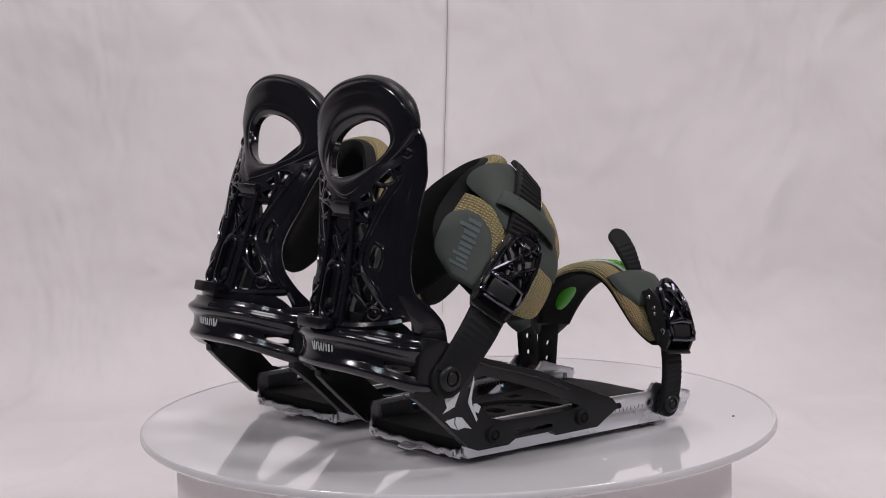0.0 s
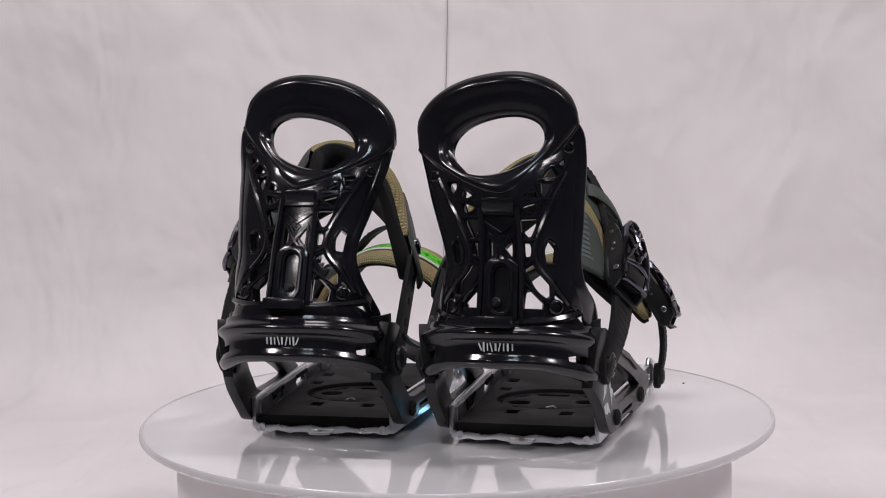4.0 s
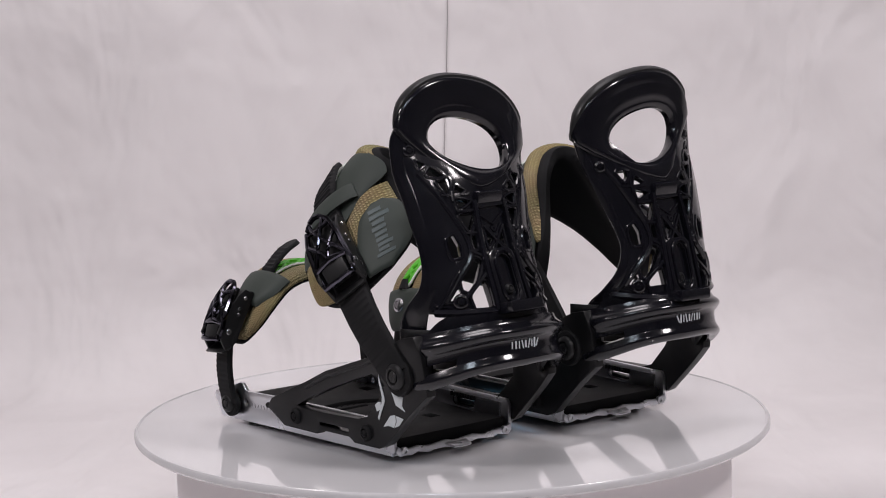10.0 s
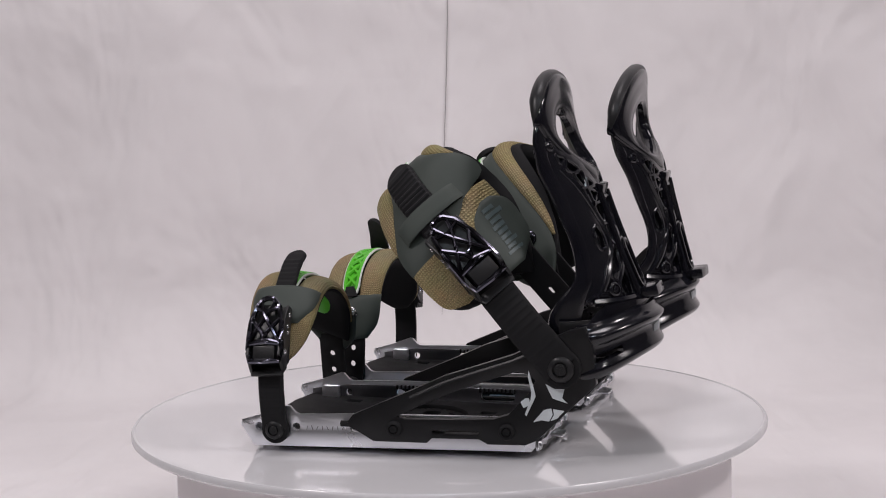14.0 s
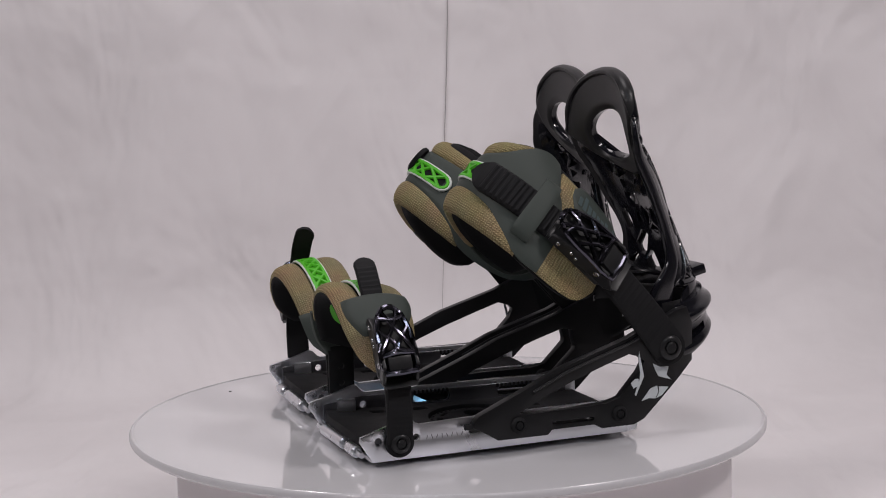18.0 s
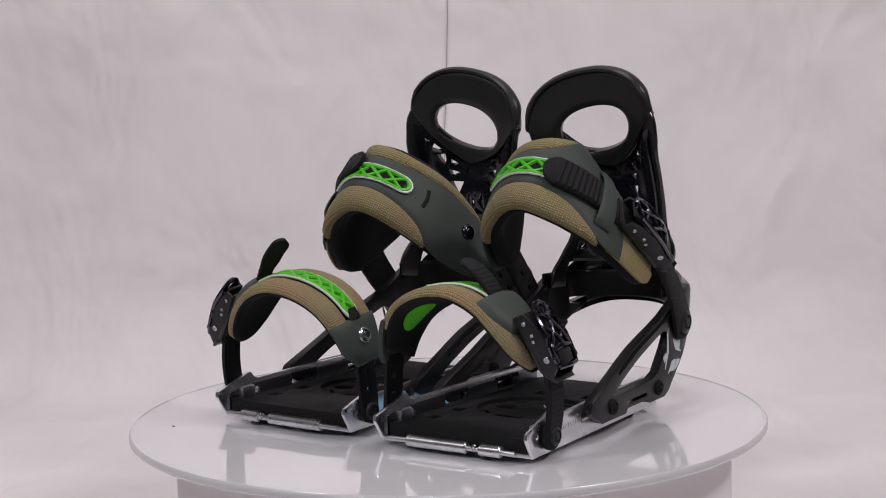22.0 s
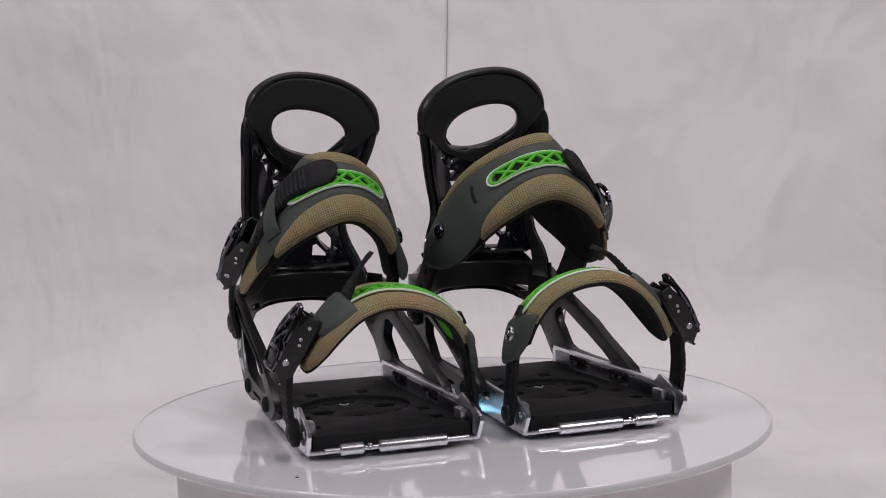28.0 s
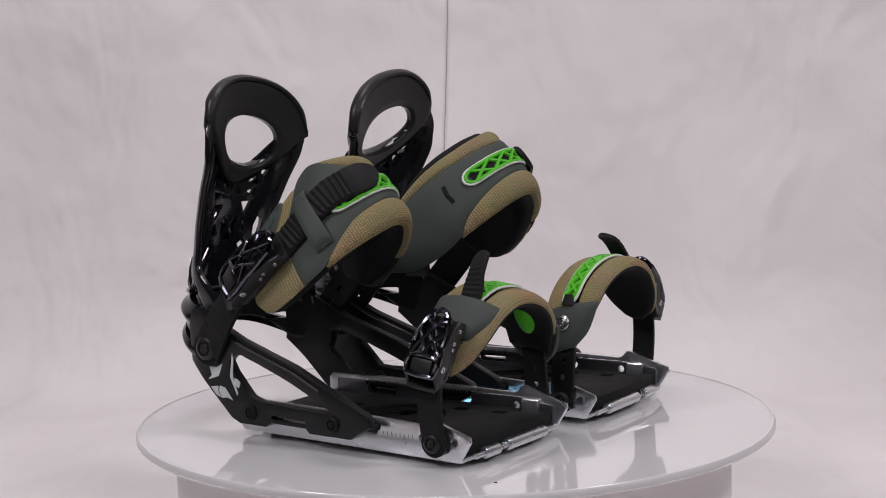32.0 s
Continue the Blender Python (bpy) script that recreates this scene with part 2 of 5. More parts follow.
def curve(table, x):
    """Smooth reading of a table of (x, value), x rising."""
    xs, ys = [p[0] for p in table], [p[1] for p in table]
    if x <= xs[0]:
        return ys[0]
    if x >= xs[-1]:
        return ys[-1]
    k = max(i for i in range(len(xs) - 1) if xs[i] <= x)

    def slope(i):
        if i == 0 or i == len(xs) - 1:
            j = 0 if i == 0 else len(xs) - 2
            return (ys[j + 1] - ys[j]) / (xs[j + 1] - xs[j])
        return (ys[i + 1] - ys[i - 1]) / (xs[i + 1] - xs[i - 1])

    h = xs[k + 1] - xs[k]
    u = (x - xs[k]) / h
    return ((1 + 2 * u) * (1 - u) ** 2 * ys[k] + u * (1 - u) ** 2 * h * slope(k) + u * u * (3 - 2 * u) * ys[k + 1] + u * u * (u - 1) * h * slope(k + 1))


def facing(n, at, up=(0, 0, 1)):
    """A pose at a point whose z axis runs along n."""
    z = Vector(n).normalized()
    x = Vector(up).cross(z)
    x = x.normalized() if x.length > 1e-4 else Vector((1, 0, 0))
    y = z.cross(x)
    return Matrix(((x.x, y.x, z.x, at[0]), (x.y, y.y, z.y, at[1]), (x.z, y.z, z.z, at[2]), (0, 0, 0, 1)))
# ---- the setting: a cloth sweep, a hanging thread, the turntable ----
SWEEP = 0.12  # radius of the cloth's turn from the table up to the wall


def fold(x, y, z):
    """How far the cloth's soft folds push it back."""
    return (noise.noise(Vector((x * 1.6, z * 1.1, 3.0))) * 0.010 + noise.noise(Vector((x * 4.0 + z * 2.0, z * 2.2, 8.0))) * 0.006) * min(1.0, max(0.0, (y - 0.3) / 0.4))


def backdrop():
    bm = bmesh.new()
    prof = [(-0.6, 0.0), (-0.3, 0.0), (-0.1, 0.0), (0.1, 0.0), (0.3, 0.0), (0.45, 0.0), (0.8 - SWEEP, 0.0)]
    prof += [(0.8 - SWEEP + SWEEP * math.sin(0.0982 * k), SWEEP - SWEEP * math.cos(0.0982 * k)) for k in range(1, 17)]
    prof += [(0.8, z) for z in (0.2, 0.28, 0.36, 0.45, 0.55, 0.65, 0.75, 0.85, 1.0, 1.2, 1.5, 2.0, 2.6)]
    xs = [-2.4 + 0.1 * i for i in range(49)]
    grid = []
    for k, (y, z) in enumerate(prof):
        row = []
        for x in xs:
            row.append(bm.verts.new((x, y + fold(x, y, z), z)))
        grid.append(row)
    for a, b in zip(grid, grid[1:]):
        for i in range(len(xs) - 1):
            bm.faces.new((a[i], a[i + 1], b[i + 1], b[i]))
    solid = bmesh.ops.extrude_face_region(bm, geom=bm.faces[:])
    for v in solid["geom"]:
        if isinstance(v, bmesh.types.BMVert):
            v.co += Vector((0, 0.004, -0.004))
    bmesh.ops.recalc_face_normals(bm, faces=bm.faces)
    ob = mesh_object("backdrop", bm, CLOTH, 60)
    tagged(ob, "white cotton cloth hung as a sweep behind the turntable", "backdrop", kind="structure")


backdrop()


# unseen shell, added to block the world light and keep reflections dark
def room():
    for name, size, at, mat in (("floor", (6.0, 6.0, 0.1), (0, -0.9, -0.056), ROOM), ("ceiling", (6.0, 6.0, 0.1), (0, -0.9, 2.85), ROOM), ("wall_north", (6.0, 0.1, 2.9), (0, 2.1, 1.4), ROOM), ("wall_south", (6.0, 0.1, 2.9), (0, -3.9, 1.4), ROOM),
                                ("wall_east", (0.1, 5.9, 2.9), (3.0, -0.9, 1.4), ROOM), ("wall_west", (0.1, 5.9, 2.9), (-3.0, -0.9, 1.4), ROOM)):
        tagged(mesh_object(name, box(size, pose(*at), 0.004), mat), "unseen added dim grey-beige room " + name.split("_")[0], name.split("_")[0], kind="structure")


room()


def thread():
    pts, thick = [], []
    for k in range(48):
        z = 1.25 - 0.025 * k
        x = (z - 0.32) * 0.041 + 0.0006 * math.sin(k * 0.6)
        back = 0.8 - SWEEP + math.sqrt(max(0.0, SWEEP ** 2 - (SWEEP - z) ** 2)) if z < SWEEP else 0.8
        pts.append((x, back + fold(x, back, z) - 0.0022, z + (0.0012 if z < 0.3 else 0)))
        thick.append(0.00058 if z > 0.3 else 0.00058 - 0.0003 * (0.3 - z) / 0.22)
    ob = mesh_object("hanging_thread", tube(pts, thick, 6), THREAD)
    tagged(ob, "thin grey thread hanging straight before the cloth", "thread")


thread()

DISC_R, DISC_OFF, DISC_Z = 0.2350, Vector((0.0017, 0.0036, 0)), TOP - 0.0031


def turntable():
    root = tagged(new("turntable"), "round white acrylic turntable with a glossy top", "turntable")
    root.matrix_world = pose(0, 0, 0)
    disc = lathe([(0.001, DISC_Z - 0.006), (DISC_R - 0.0015, DISC_Z - 0.006), (DISC_R, DISC_Z - 0.0045), (DISC_R, DISC_Z - 0.0015), (DISC_R - 0.0015, DISC_Z), (0.02, DISC_Z), (0.001, DISC_Z)], 160)
    disc.transform(Matrix.Translation(DISC_OFF))
    part("disc", disc, ACRYLIC, root, "glossy white acrylic disc")
    rim = lathe([(DISC_R - 0.0012, DISC_Z - 0.0052), (DISC_R + 0.0003, DISC_Z - 0.0042), (DISC_R + 0.0003, DISC_Z - 0.0014), (DISC_R - 0.0010, DISC_Z + 0.0003), (DISC_R - 0.0026, DISC_Z + 0.0003), (DISC_R - 0.0026, DISC_Z - 0.0010)], 160)
    rim.transform(Matrix.Translation(DISC_OFF))
    part("rim", rim, EDGE, root, "greyish cut edge of the acrylic disc")
    led = lathe([(0.001, DISC_Z - 0.001), (0.0145, DISC_Z - 0.001), (0.015, DISC_Z + 0.0004), (0.001, DISC_Z + 0.0008)], 32)
    part("light_spot", led, LED, root, "glowing pale blue light in the disc's middle")
    chip = lathe([(0.0002, -0.0003), (0.0012, -0.0003), (0.0010, 0.0004), (0.0002, 0.0006)], 7, pose(0.149, 0.144, DISC_Z))
    part("speck", chip, FOAM, root, "tiny dark crumb on the disc")
    base = lathe([(0.001, 0.0), (0.202, 0.0), (0.206, 0.004), (0.206, DISC_Z - 0.010), (0.203, DISC_Z - 0.0065), (0.001, DISC_Z - 0.0065)], 96)
    part("base", base, DRUM, root, "light grey round base under the disc")
    return root


TABLE = turntable()
# ---- the binding: x outward (the buckles' side), y to the toe, z up from the disc ----
def wall_x(y):
    """Half width of the chassis, which widens to the toe."""
    return 0.052 + (min(y, 0.11) + 0.098) / 0.197 * 0.0095


def chassis(root):
    base = plate([(-0.0515, -0.0935), (0.0515, -0.0935), (0.0612, 0.1), (-0.0612, 0.1)], [circle(0, 0, 0.034, 32)], lambda a, b, h: (a, b, h), 0.0006, 0.0036, 0.0006)
    gasket = plate([(-0.0400, -0.0800), (0.0400, -0.0800), (0.0480, 0.0860), (-0.0480, 0.0860)], [], lambda a, b, h: (a, b, h), -0.0031, 0.0008, 0.0006)
    part("underpad", gasket, FOAM, root, "thin black foam pad under the base plate")
    base_ob = part("base_plate", base, ALU, root, "bright aluminium base plate")
    prof = [(0.0995, 0.001), (-0.093, 0.001), (-0.0965, 0.004), (-0.0965, 0.021), (-0.094, 0.0245), (0.0262, 0.0243), (0.066, 0.0232), (0.069, 0.0245), (0.0728, 0.0287), (0.0755, 0.029),
            (0.0895, 0.0240), (0.1075, 0.0188), (0.1082, 0.0150)]
    holes = [oblong(0.017, 0.0155, 0.014, 0.0035), oblong(-0.047, 0.0155, 0.013, 0.0035), circle(0.0953, 0.0145, 0.0026, 12), circle(0.0687, 0.0146, 0.0026, 12)]
    for s in (1, -1):
        rail = plate(prof, holes, lambda a, b, h: (s * (wall_x(a) + h), a, b), -0.0026, 0.0004, 0.0006)
        ob = part("side_rail", rail, ALU, root, "polished aluminium side rail with slots")
        # added dark sheet: gives the bright rail's inner face its dark reflections
        inner_shade = plate([(-0.088, 0.0045), (0.062, 0.0045), (0.098, 0.0045), (0.098, 0.0165), (0.070, 0.0205), (-0.088, 0.0215)], holes[:2] + [circle(0.0687, 0.0146, 0.0026, 12)], lambda a, b, h: (s * (wall_x(a) + h), a, b), -0.0042, -0.00265, 0.0003)
        part("rail_inner_shade", inner_shade, DULL, ob, "added dark metal sheet standing in for dark reflections inside the rail")
        nut = box((0.0052, 0.0135, 0.0105), pose(s * (wall_x(0.082) - 0.0068), 0.0820, 0.0150, 0, 0, -s * 2.8), 0.0016)
        part("strap_nut", nut, ALU, ob, "shiny square nut inside the rail")
        tray = bmesh.new()
        for k in range(2):
            y0, y1 = ((0.03, 0.005), (-0.034, -0.06))[k]
            for i in range(9):
                y = y0 + (y1 - y0) * i / 8
                box((0.0015, 0.0012, 0.003), pose(s * (wall_x(y) - 0.0048), y, 0.0200), 0.0, tray)
        tagged(part("adjuster_teeth", tray, RUBBER, ob), kind="stuff")
        if s > 0:
            script = bmesh.new()
            for k, (hgt, turn) in enumerate(((0.0046, 12), (0.0056, -18), (0.0040, 25), (0.0050, 0), (0.0042, -24), (0.0052, 14), (0.0044, -10), (0.0038, 22))):
                y = 0.0610 - 0.0036 * k
                box((0.0003, 0.0005, hgt * 0.6), pose(wall_x(y) + 0.0004, y, 0.0140, turn, 0, 0), 0.0, script)
            part("print", script, DULL, ob, "faint grey scratched print")
    edge = [(-0.0500, 0.0080), (-0.0510, 0.0035), (-0.0480, 0.0006)]
    for k in range(19):
        x = -0.043 + 0.086 * k / 18
        edge.append((x, 0.0010 + 0.0011 * math.sin(k * 1.7) * (k % 3 > 0)))
    edge += [(0.0480, 0.0006), (0.0510, 0.0035), (0.0500, 0.0080), (0.0455, 0.0050)]
    for k in range(11):
        x = 0.040 - 0.080 * k / 10
        edge.append((x, 0.0052 + 0.0009 * math.sin(k * 2.1)))
    edge.append((-0.0455, 0.0050))
    rear = plate(edge, [], lambda a, b, h: (a, -0.0972 - h, b), -0.0012, 0.0008, 0.0003)
    for x in (-0.0445, 0.0445):
        lathe([(0.0005, -0.002), (0.0028, -0.002), (0.0030, 0), (0.0028, 0.001), (0.0014, 0.001), (0.0013, 0.0)], 14, facing((0, -1, 0.0), (x, -0.0982, 0.0040)), rear)
    part("rear_edge", rear, ALU, root, "bent bright metal rear edge")
    tab = plate([(-0.0095, 0), (0.0095, 0), (0.0075, -0.0085), (0.003, -0.0095), (-0.003, -0.0095), (-0.0075, -0.0085)], [circle(0, -0.0048, 0.0019, 10)], lambda a, b, h: (a, -0.0975 + b * 0.95, 0.0030 + b * 0.12 + h), -0.0008, 0.0008, 0.0004)
    part("rear_tab", tab, ALU, root, "small metal tab with a hole")
    rod = bmesh.new()
    tube([(0.05, 0.1035, 0.0036), (-0.052, 0.1035, 0.0036)], 0.0019, 10, bm=rod)
    tube([(0.0395, 0.1035, 0.0038), (0.0385, 0.1035, 0.0038), (0.0235, 0.1035, 0.0038), (0.0225, 0.1035, 0.0038)], [0.0030, 0.0041, 0.0041, 0.0030], 14, bm=rod)
    tube([(0.0125, 0.1035, 0.0038), (0.0115, 0.1035, 0.0038), (-0.0355, 0.1035, 0.0038), (-0.0365, 0.1035, 0.0038)], [0.0030, 0.0041, 0.0041, 0.0030], 14, bm=rod)
    rod_ob = part("front_rod", rod, ALU, root, "chrome rod with two sleeves along the toe edge")
    clip = lathe([(0.0005, 0), (0.0018, 0), (0.0022, 0.001), (0.0022, 0.0024), (0.0011, 0.0028), (0.0010, 0.002)], 14, facing((0, 1, 0.2), (0.0185, 0.1025, 0.0044)))
    part("set_screw", clip, STEEL, rod_ob)


def footbed(root):
    outline = [(-0.0485, -0.0935), (0.0485, -0.0935), (0.0495, -0.06), (0.0585, 0.085), (0.056, 0.0975), (0.03, 0.1015), (-0.03, 0.1015), (-0.056, 0.0975), (-0.0585, 0.085), (-0.0495, -0.06)]
    pads = [(0.0455, 0.061), (-0.0445, 0.061), (0.0450, 0.0300), (-0.0435, 0.0300), (0.0200, -0.0475), (-0.0195, -0.0475)]
    holes = [circle(0, 0, 0.0415, 40, 0.036)] + [[(x - 0.0045, y - 0.0055), (x + 0.0045, y - 0.0055), (x + 0.0045, y + 0.0055), (x - 0.0045, y + 0.0055)] for x, y in pads]

    def place(a, b, h):
        if h > 0.006:
            h += 0.003 * max(0.0, (b - 0.04) / 0.06) ** 2 + 0.002 * max(0.0, (-b - 0.04) / 0.06) ** 2
        return (a, b, h)

    body = plate(outline, holes, place, 0.0037, 0.0105, 0.0008)
    bed = part("footbed", body, RUBBER, root, "black rubber footbed")
    disc = plate(circle(0, 0, 0.0408, 40, 0.0353), [oblong(0.0245, 0.004, 0.0085, 0.0062), oblong(-0.0245, -0.004, 0.0085, 0.0062), oblong(-0.005, 0.0245, 0.0125, 0.0028), oblong(0.006, -0.0245, 0.0125, 0.0028)] +
                 [oblong(x, y, 0.006, 0.0014, 3, t) for x, y, t in ((0.0225, 0.0205, -0.7), (-0.0275, 0.0170, 0.7), (0.0275, -0.0170, 0.7), (-0.0225, -0.0205, -0.7))], lambda a, b, h: (a, b, h), 0.0038, 0.0078, 0.0006)
    disc_ob = part("mounting_disc", disc, RUBBER, root, "black mounting disc with slots")
    ring = bmesh.new()
    for k in range(48):
        a = 2 * math.pi * k / 48
        box((0.0016, 0.0012, 0.0012), pose(0.0385 * math.cos(a), 0.0333 * math.sin(a), 0.0076, 0, 0, math.degrees(a)), 0.0, ring)
    tagged(part("disc_teeth", ring, RUBBER, disc_ob), kind="stuff")
    mark = bmesh.new()
    tube([(-0.001, -0.019, 0.0081), (0.003, -0.0135, 0.0081), (0.006, -0.019, 0.0081)], 0.0005, 6, bm=mark)
    part("arrow_mark", mark, DECAL, disc_ob, "small pale arrow mark")


SIDE_PROFILE = [(0.0306, 0.0180), (0.0300, 0.0205), (0.0262, 0.0255), (0.006, 0.0340), (-0.0141, 0.0425), (-0.0374, 0.0530), (-0.060, 0.0602), (-0.0842, 0.0680), (-0.105, 0.0775), (-0.122, 0.0850), (-0.132, 0.087),
                (-0.137, 0.075), (-0.138, 0.060), (-0.1385, 0.0480), (-0.1240, 0.0345), (-0.1095, 0.0205), (-0.0990, 0.0105), (-0.091, 0.0072), (-0.066, 0.0072), (-0.060, 0.0105), (-0.028, 0.0105), (-0.0245, 0.0072), (0.0123, 0.0075), (0.0195, 0.0120)]
SIDE_HOLE = [(-0.0955, 0.0545), (-0.087, 0.0570), (-0.070, 0.0515), (-0.042, 0.0415), (-0.018, 0.0315), (-0.004, 0.0245), (-0.010, 0.0232), (-0.040, 0.0235), (-0.070, 0.0245), (-0.080, 0.0275), (-0.0955, 0.0440), (-0.099, 0.0510)]
INNER_HOLE = [(-0.0970, 0.0560), (-0.0890, 0.0575), (-0.070, 0.0515), (-0.042, 0.0415), (-0.018, 0.0315), (-0.004, 0.0245), (-0.010, 0.0232), (-0.040, 0.0235), (-0.070, 0.0235), (-0.082, 0.0255), (-0.0980, 0.0410), (-0.0985, 0.0440), (-0.0970, 0.0500)]


def side_x(y, z):
    x = wall_x(max(y, -0.104)) + 0.0008
    if z > 0.045:
        x += min(0.0035, (z - 0.045) * 0.1)
    if y < -0.118:
        x -= (-0.118 - y) ** 2 * 9
    return x


def heel_frame(root):
    for s in (1, -1):
        bm = plate(SIDE_PROFILE, [SIDE_HOLE if s > 0 else INNER_HOLE, oblong(-0.044, 0.0148, 0.016, 0.0012, 3)], lambda a, b, h: (s * (side_x(a, b) + h), a, b), 0.0, 0.0075, 0.0014, None, ([-0.104, -0.118, -0.123, -0.128, -0.133], [0.045, 0.08]))
        arm = part("side_arm", bm, [NYLON], root, "black nylon side arm with an open triangle")
        rib = tube([(s * (side_x(y, z) + 0.0078), y, z - 0.006) for y, z in [(-0.0141, 0.0440), (-0.0374, 0.0548), (-0.060, 0.0624), (-0.0842, 0.0702), (-0.105, 0.0795)]], 0.0012, 6)
        part("rib", rib, NYLON, arm)
        pin = tube([(s * (wall_x(0.03) + 0.005), 0.028, 0.0185), (s * (wall_x(0.034) + 0.005), 0.0355, 0.0185)], 0.0021, 8)
        part("stop_pin", pin, RUBBER, arm)
        for y, z in ((-0.0025, 0.0165), (-0.0792, 0.0162)):
            bolt_part("bolt", arm, (s * (side_x(y, z) + 0.0074), y, z), (s, 0, 0), 0.0056, 0.0028, RUBBER)
        if s < 0:
            continue
        decal = bmesh.new()
        for shape in (((-0.0948, 0.0580), (-0.0984, 0.0432), (-0.0989, 0.0402), (-0.0941, 0.0305), (-0.0925, 0.0270), (-0.0915, 0.0285), (-0.0955, 0.0385), (-0.0961, 0.0431), (-0.0941, 0.0535)),
                      ((-0.0887, 0.0366), (-0.0920, 0.0391), (-0.0945, 0.0392), (-0.0949, 0.0345), (-0.0906, 0.0325)),
                      ((-0.1057, 0.0489), (-0.1115, 0.0459), (-0.1182, 0.0459), (-0.1165, 0.0398), (-0.1200, 0.0363), (-0.1102, 0.0394), (-0.1076, 0.0445)),
                      ((-0.0968, 0.0231), (-0.1041, 0.0315), (-0.1092, 0.0327), (-0.1100, 0.0285), (-0.1075, 0.0239), (-0.1024, 0.0246)), ((-0.1104, 0.0322), (-0.1179, 0.0313), (-0.1131, 0.0261), (-0.1084, 0.0241), (-0.1108, 0.0284))):
            plate(shape, [], lambda a, b, h: (s * (side_x(a, b) + h), a, b), 0.0074, 0.0078, 0, decal)
        part("decal", decal, DECAL, arm, "pale grey angular print")

    # the hoop round the heel: two rounded bands with a printed groove between
    def hoop(s, t):
        a = radians(-96 + 192 * s)
        sx, cy = math.sin(a), math.cos(a)
        x, y = 0.0555 * math.copysign(abs(sx) ** 0.97, sx), -0.120 - 0.0475 * cy
        side = abs(sx) ** 3
        bottom, top = 0.0655 - 0.017 * side, 0.0965 - 0.0095 * side
        n = Vector((sx, -cy, 0)).normalized()
        lean = 0.003 * (1 - t)
        return Vector((x, y, bottom + (top - bottom) * t)) + n * lean, n

    bulge = [(0, 0.0005), (0.07, 0.0034), (0.16, 0.0048), (0.25, 0.0036), (0.33, 0.0024), (0.56, 0.0024), (0.64, 0.0046), (0.73, 0.0066), (0.81, 0.0060), (0.89, 0.0024), (1, 0.0006)]

    def keep(s, t):
        a = abs(-96 + 192 * s)
        return not (48 < a < 78 and 0.30 < t < 0.44) 

    def thin(s):
        """1 at the hoop's two ends, where it runs out on the side arms."""
        k = max(0.0, min(1.0, (abs(-96 + 192 * s) - 62) / 30))
        return k * k * (3 - 2 * k)

    bm = sheet(72, 34, hoop, lambda s, t: -0.0045 + 0.0040 * thin(s), lambda s, t: curve(bulge, t) * (1 - 0.62 * thin(s)), keep, soft=False)
    ring = part("heel_hoop", bm, [GLOSS], root, "glossy black heel hoop with two rounded bands")
    def cup(s, t):
        a = abs(-96 + 192 * s)
        p, n = hoop(s, 0.7)
        foot = curve([(0, 0.0690), (30, 0.0680), (45, 0.0650), (52, 0.0625), (66, 0.0540), (80, 0.0480), (96, 0.0500)], a)
        p.z = curve([(0, foot), (10 / 24, 0.0645), (14 / 24, 0.0695), (1, 0.0900)], t) if 46 < a < 76 else foot + (0.0900 - foot) * t
        return p + n * (0.0076 * max(0.0, (a - 70) / 26)), n

    def cup_keep(s, t):
        return not (48 < abs(-96 + 192 * s) < 70 and 10 / 24 < t < 14 / 24)

    part("heel_cup", sheet(64, 24, cup, -0.0082, -0.0043, cup_keep), [NYLON], root, "satin black inner face of the heel hoop")
    collar = sheet(60, 6, lambda s, t: hoop(s, 0.80 + 0.42 * t * (1 - 0.8 * thin(s)) - 0.30 * max(0.0, (abs(s - 0.5) - 0.30) / 0.2)), lambda s, t: -0.0062 + 0.0062 * thin(s), lambda s, t: -0.0030 + 0.0046 * thin(s))
    part("inner_collar", collar, [GLOSS], root, "glossy black collar inside the heel hoop")
    logo = bmesh.new()
    bars = [(-0.0082, 0.0052, 24), (-0.0060, 0.0060, 0), (-0.0038, 0.0048, 0), (-0.0016, 0.0060, 14), (0.0008, 0.0048, 0), (0.0030, 0.0056, -14), (0.0054, 0.0048, 0), (0.0078, 0.0050, 0), (0.0104, 0.0044, 0)]
    for k, (x, hgt, lean) in enumerate(bars):
        p, n = hoop(0.5 + math.degrees(math.asin(x / 0.0555)) / 192, 0.46)
        box((0.0008 + 0.0004 * (k % 3 == 1), hgt, 0.0005), facing(n, p + n * 0.0026) @ pose(0, 0, 0, 0, 0, lean), 0, logo)
    part("print", logo, DECAL, ring, "pale grey printed mark")


def bolt_part(name, parent, at, n, r, h, mat, label=""):
    """A round bolt head with a rim and a cross recess."""
    m = facing(n, at)
    bm = lathe([(0.0004, -0.001), (r, -0.001), (r, h * 0.45), (r * 0.92, h * 0.75), (r * 0.66, h), (r * 0.60, h), (r * 0.54, h * 0.55), (0.0004, h * 0.55)], 20, m)
    head = lathe([(0.0004, 0), (r * 0.45, 0), (r * 0.45, h * 0.9), (r * 0.38, h * 1.05), (0.0004, h * 1.05)], 14, m)
    merge(bm, head)
    for turn in (20, 110):
        box((r * 0.62, r * 0.13, h * 0.12), m @ pose(0, 0, h * 1.06, 0, 0, turn), 0, bm)
    return part(name, bm, mat, parent, label)


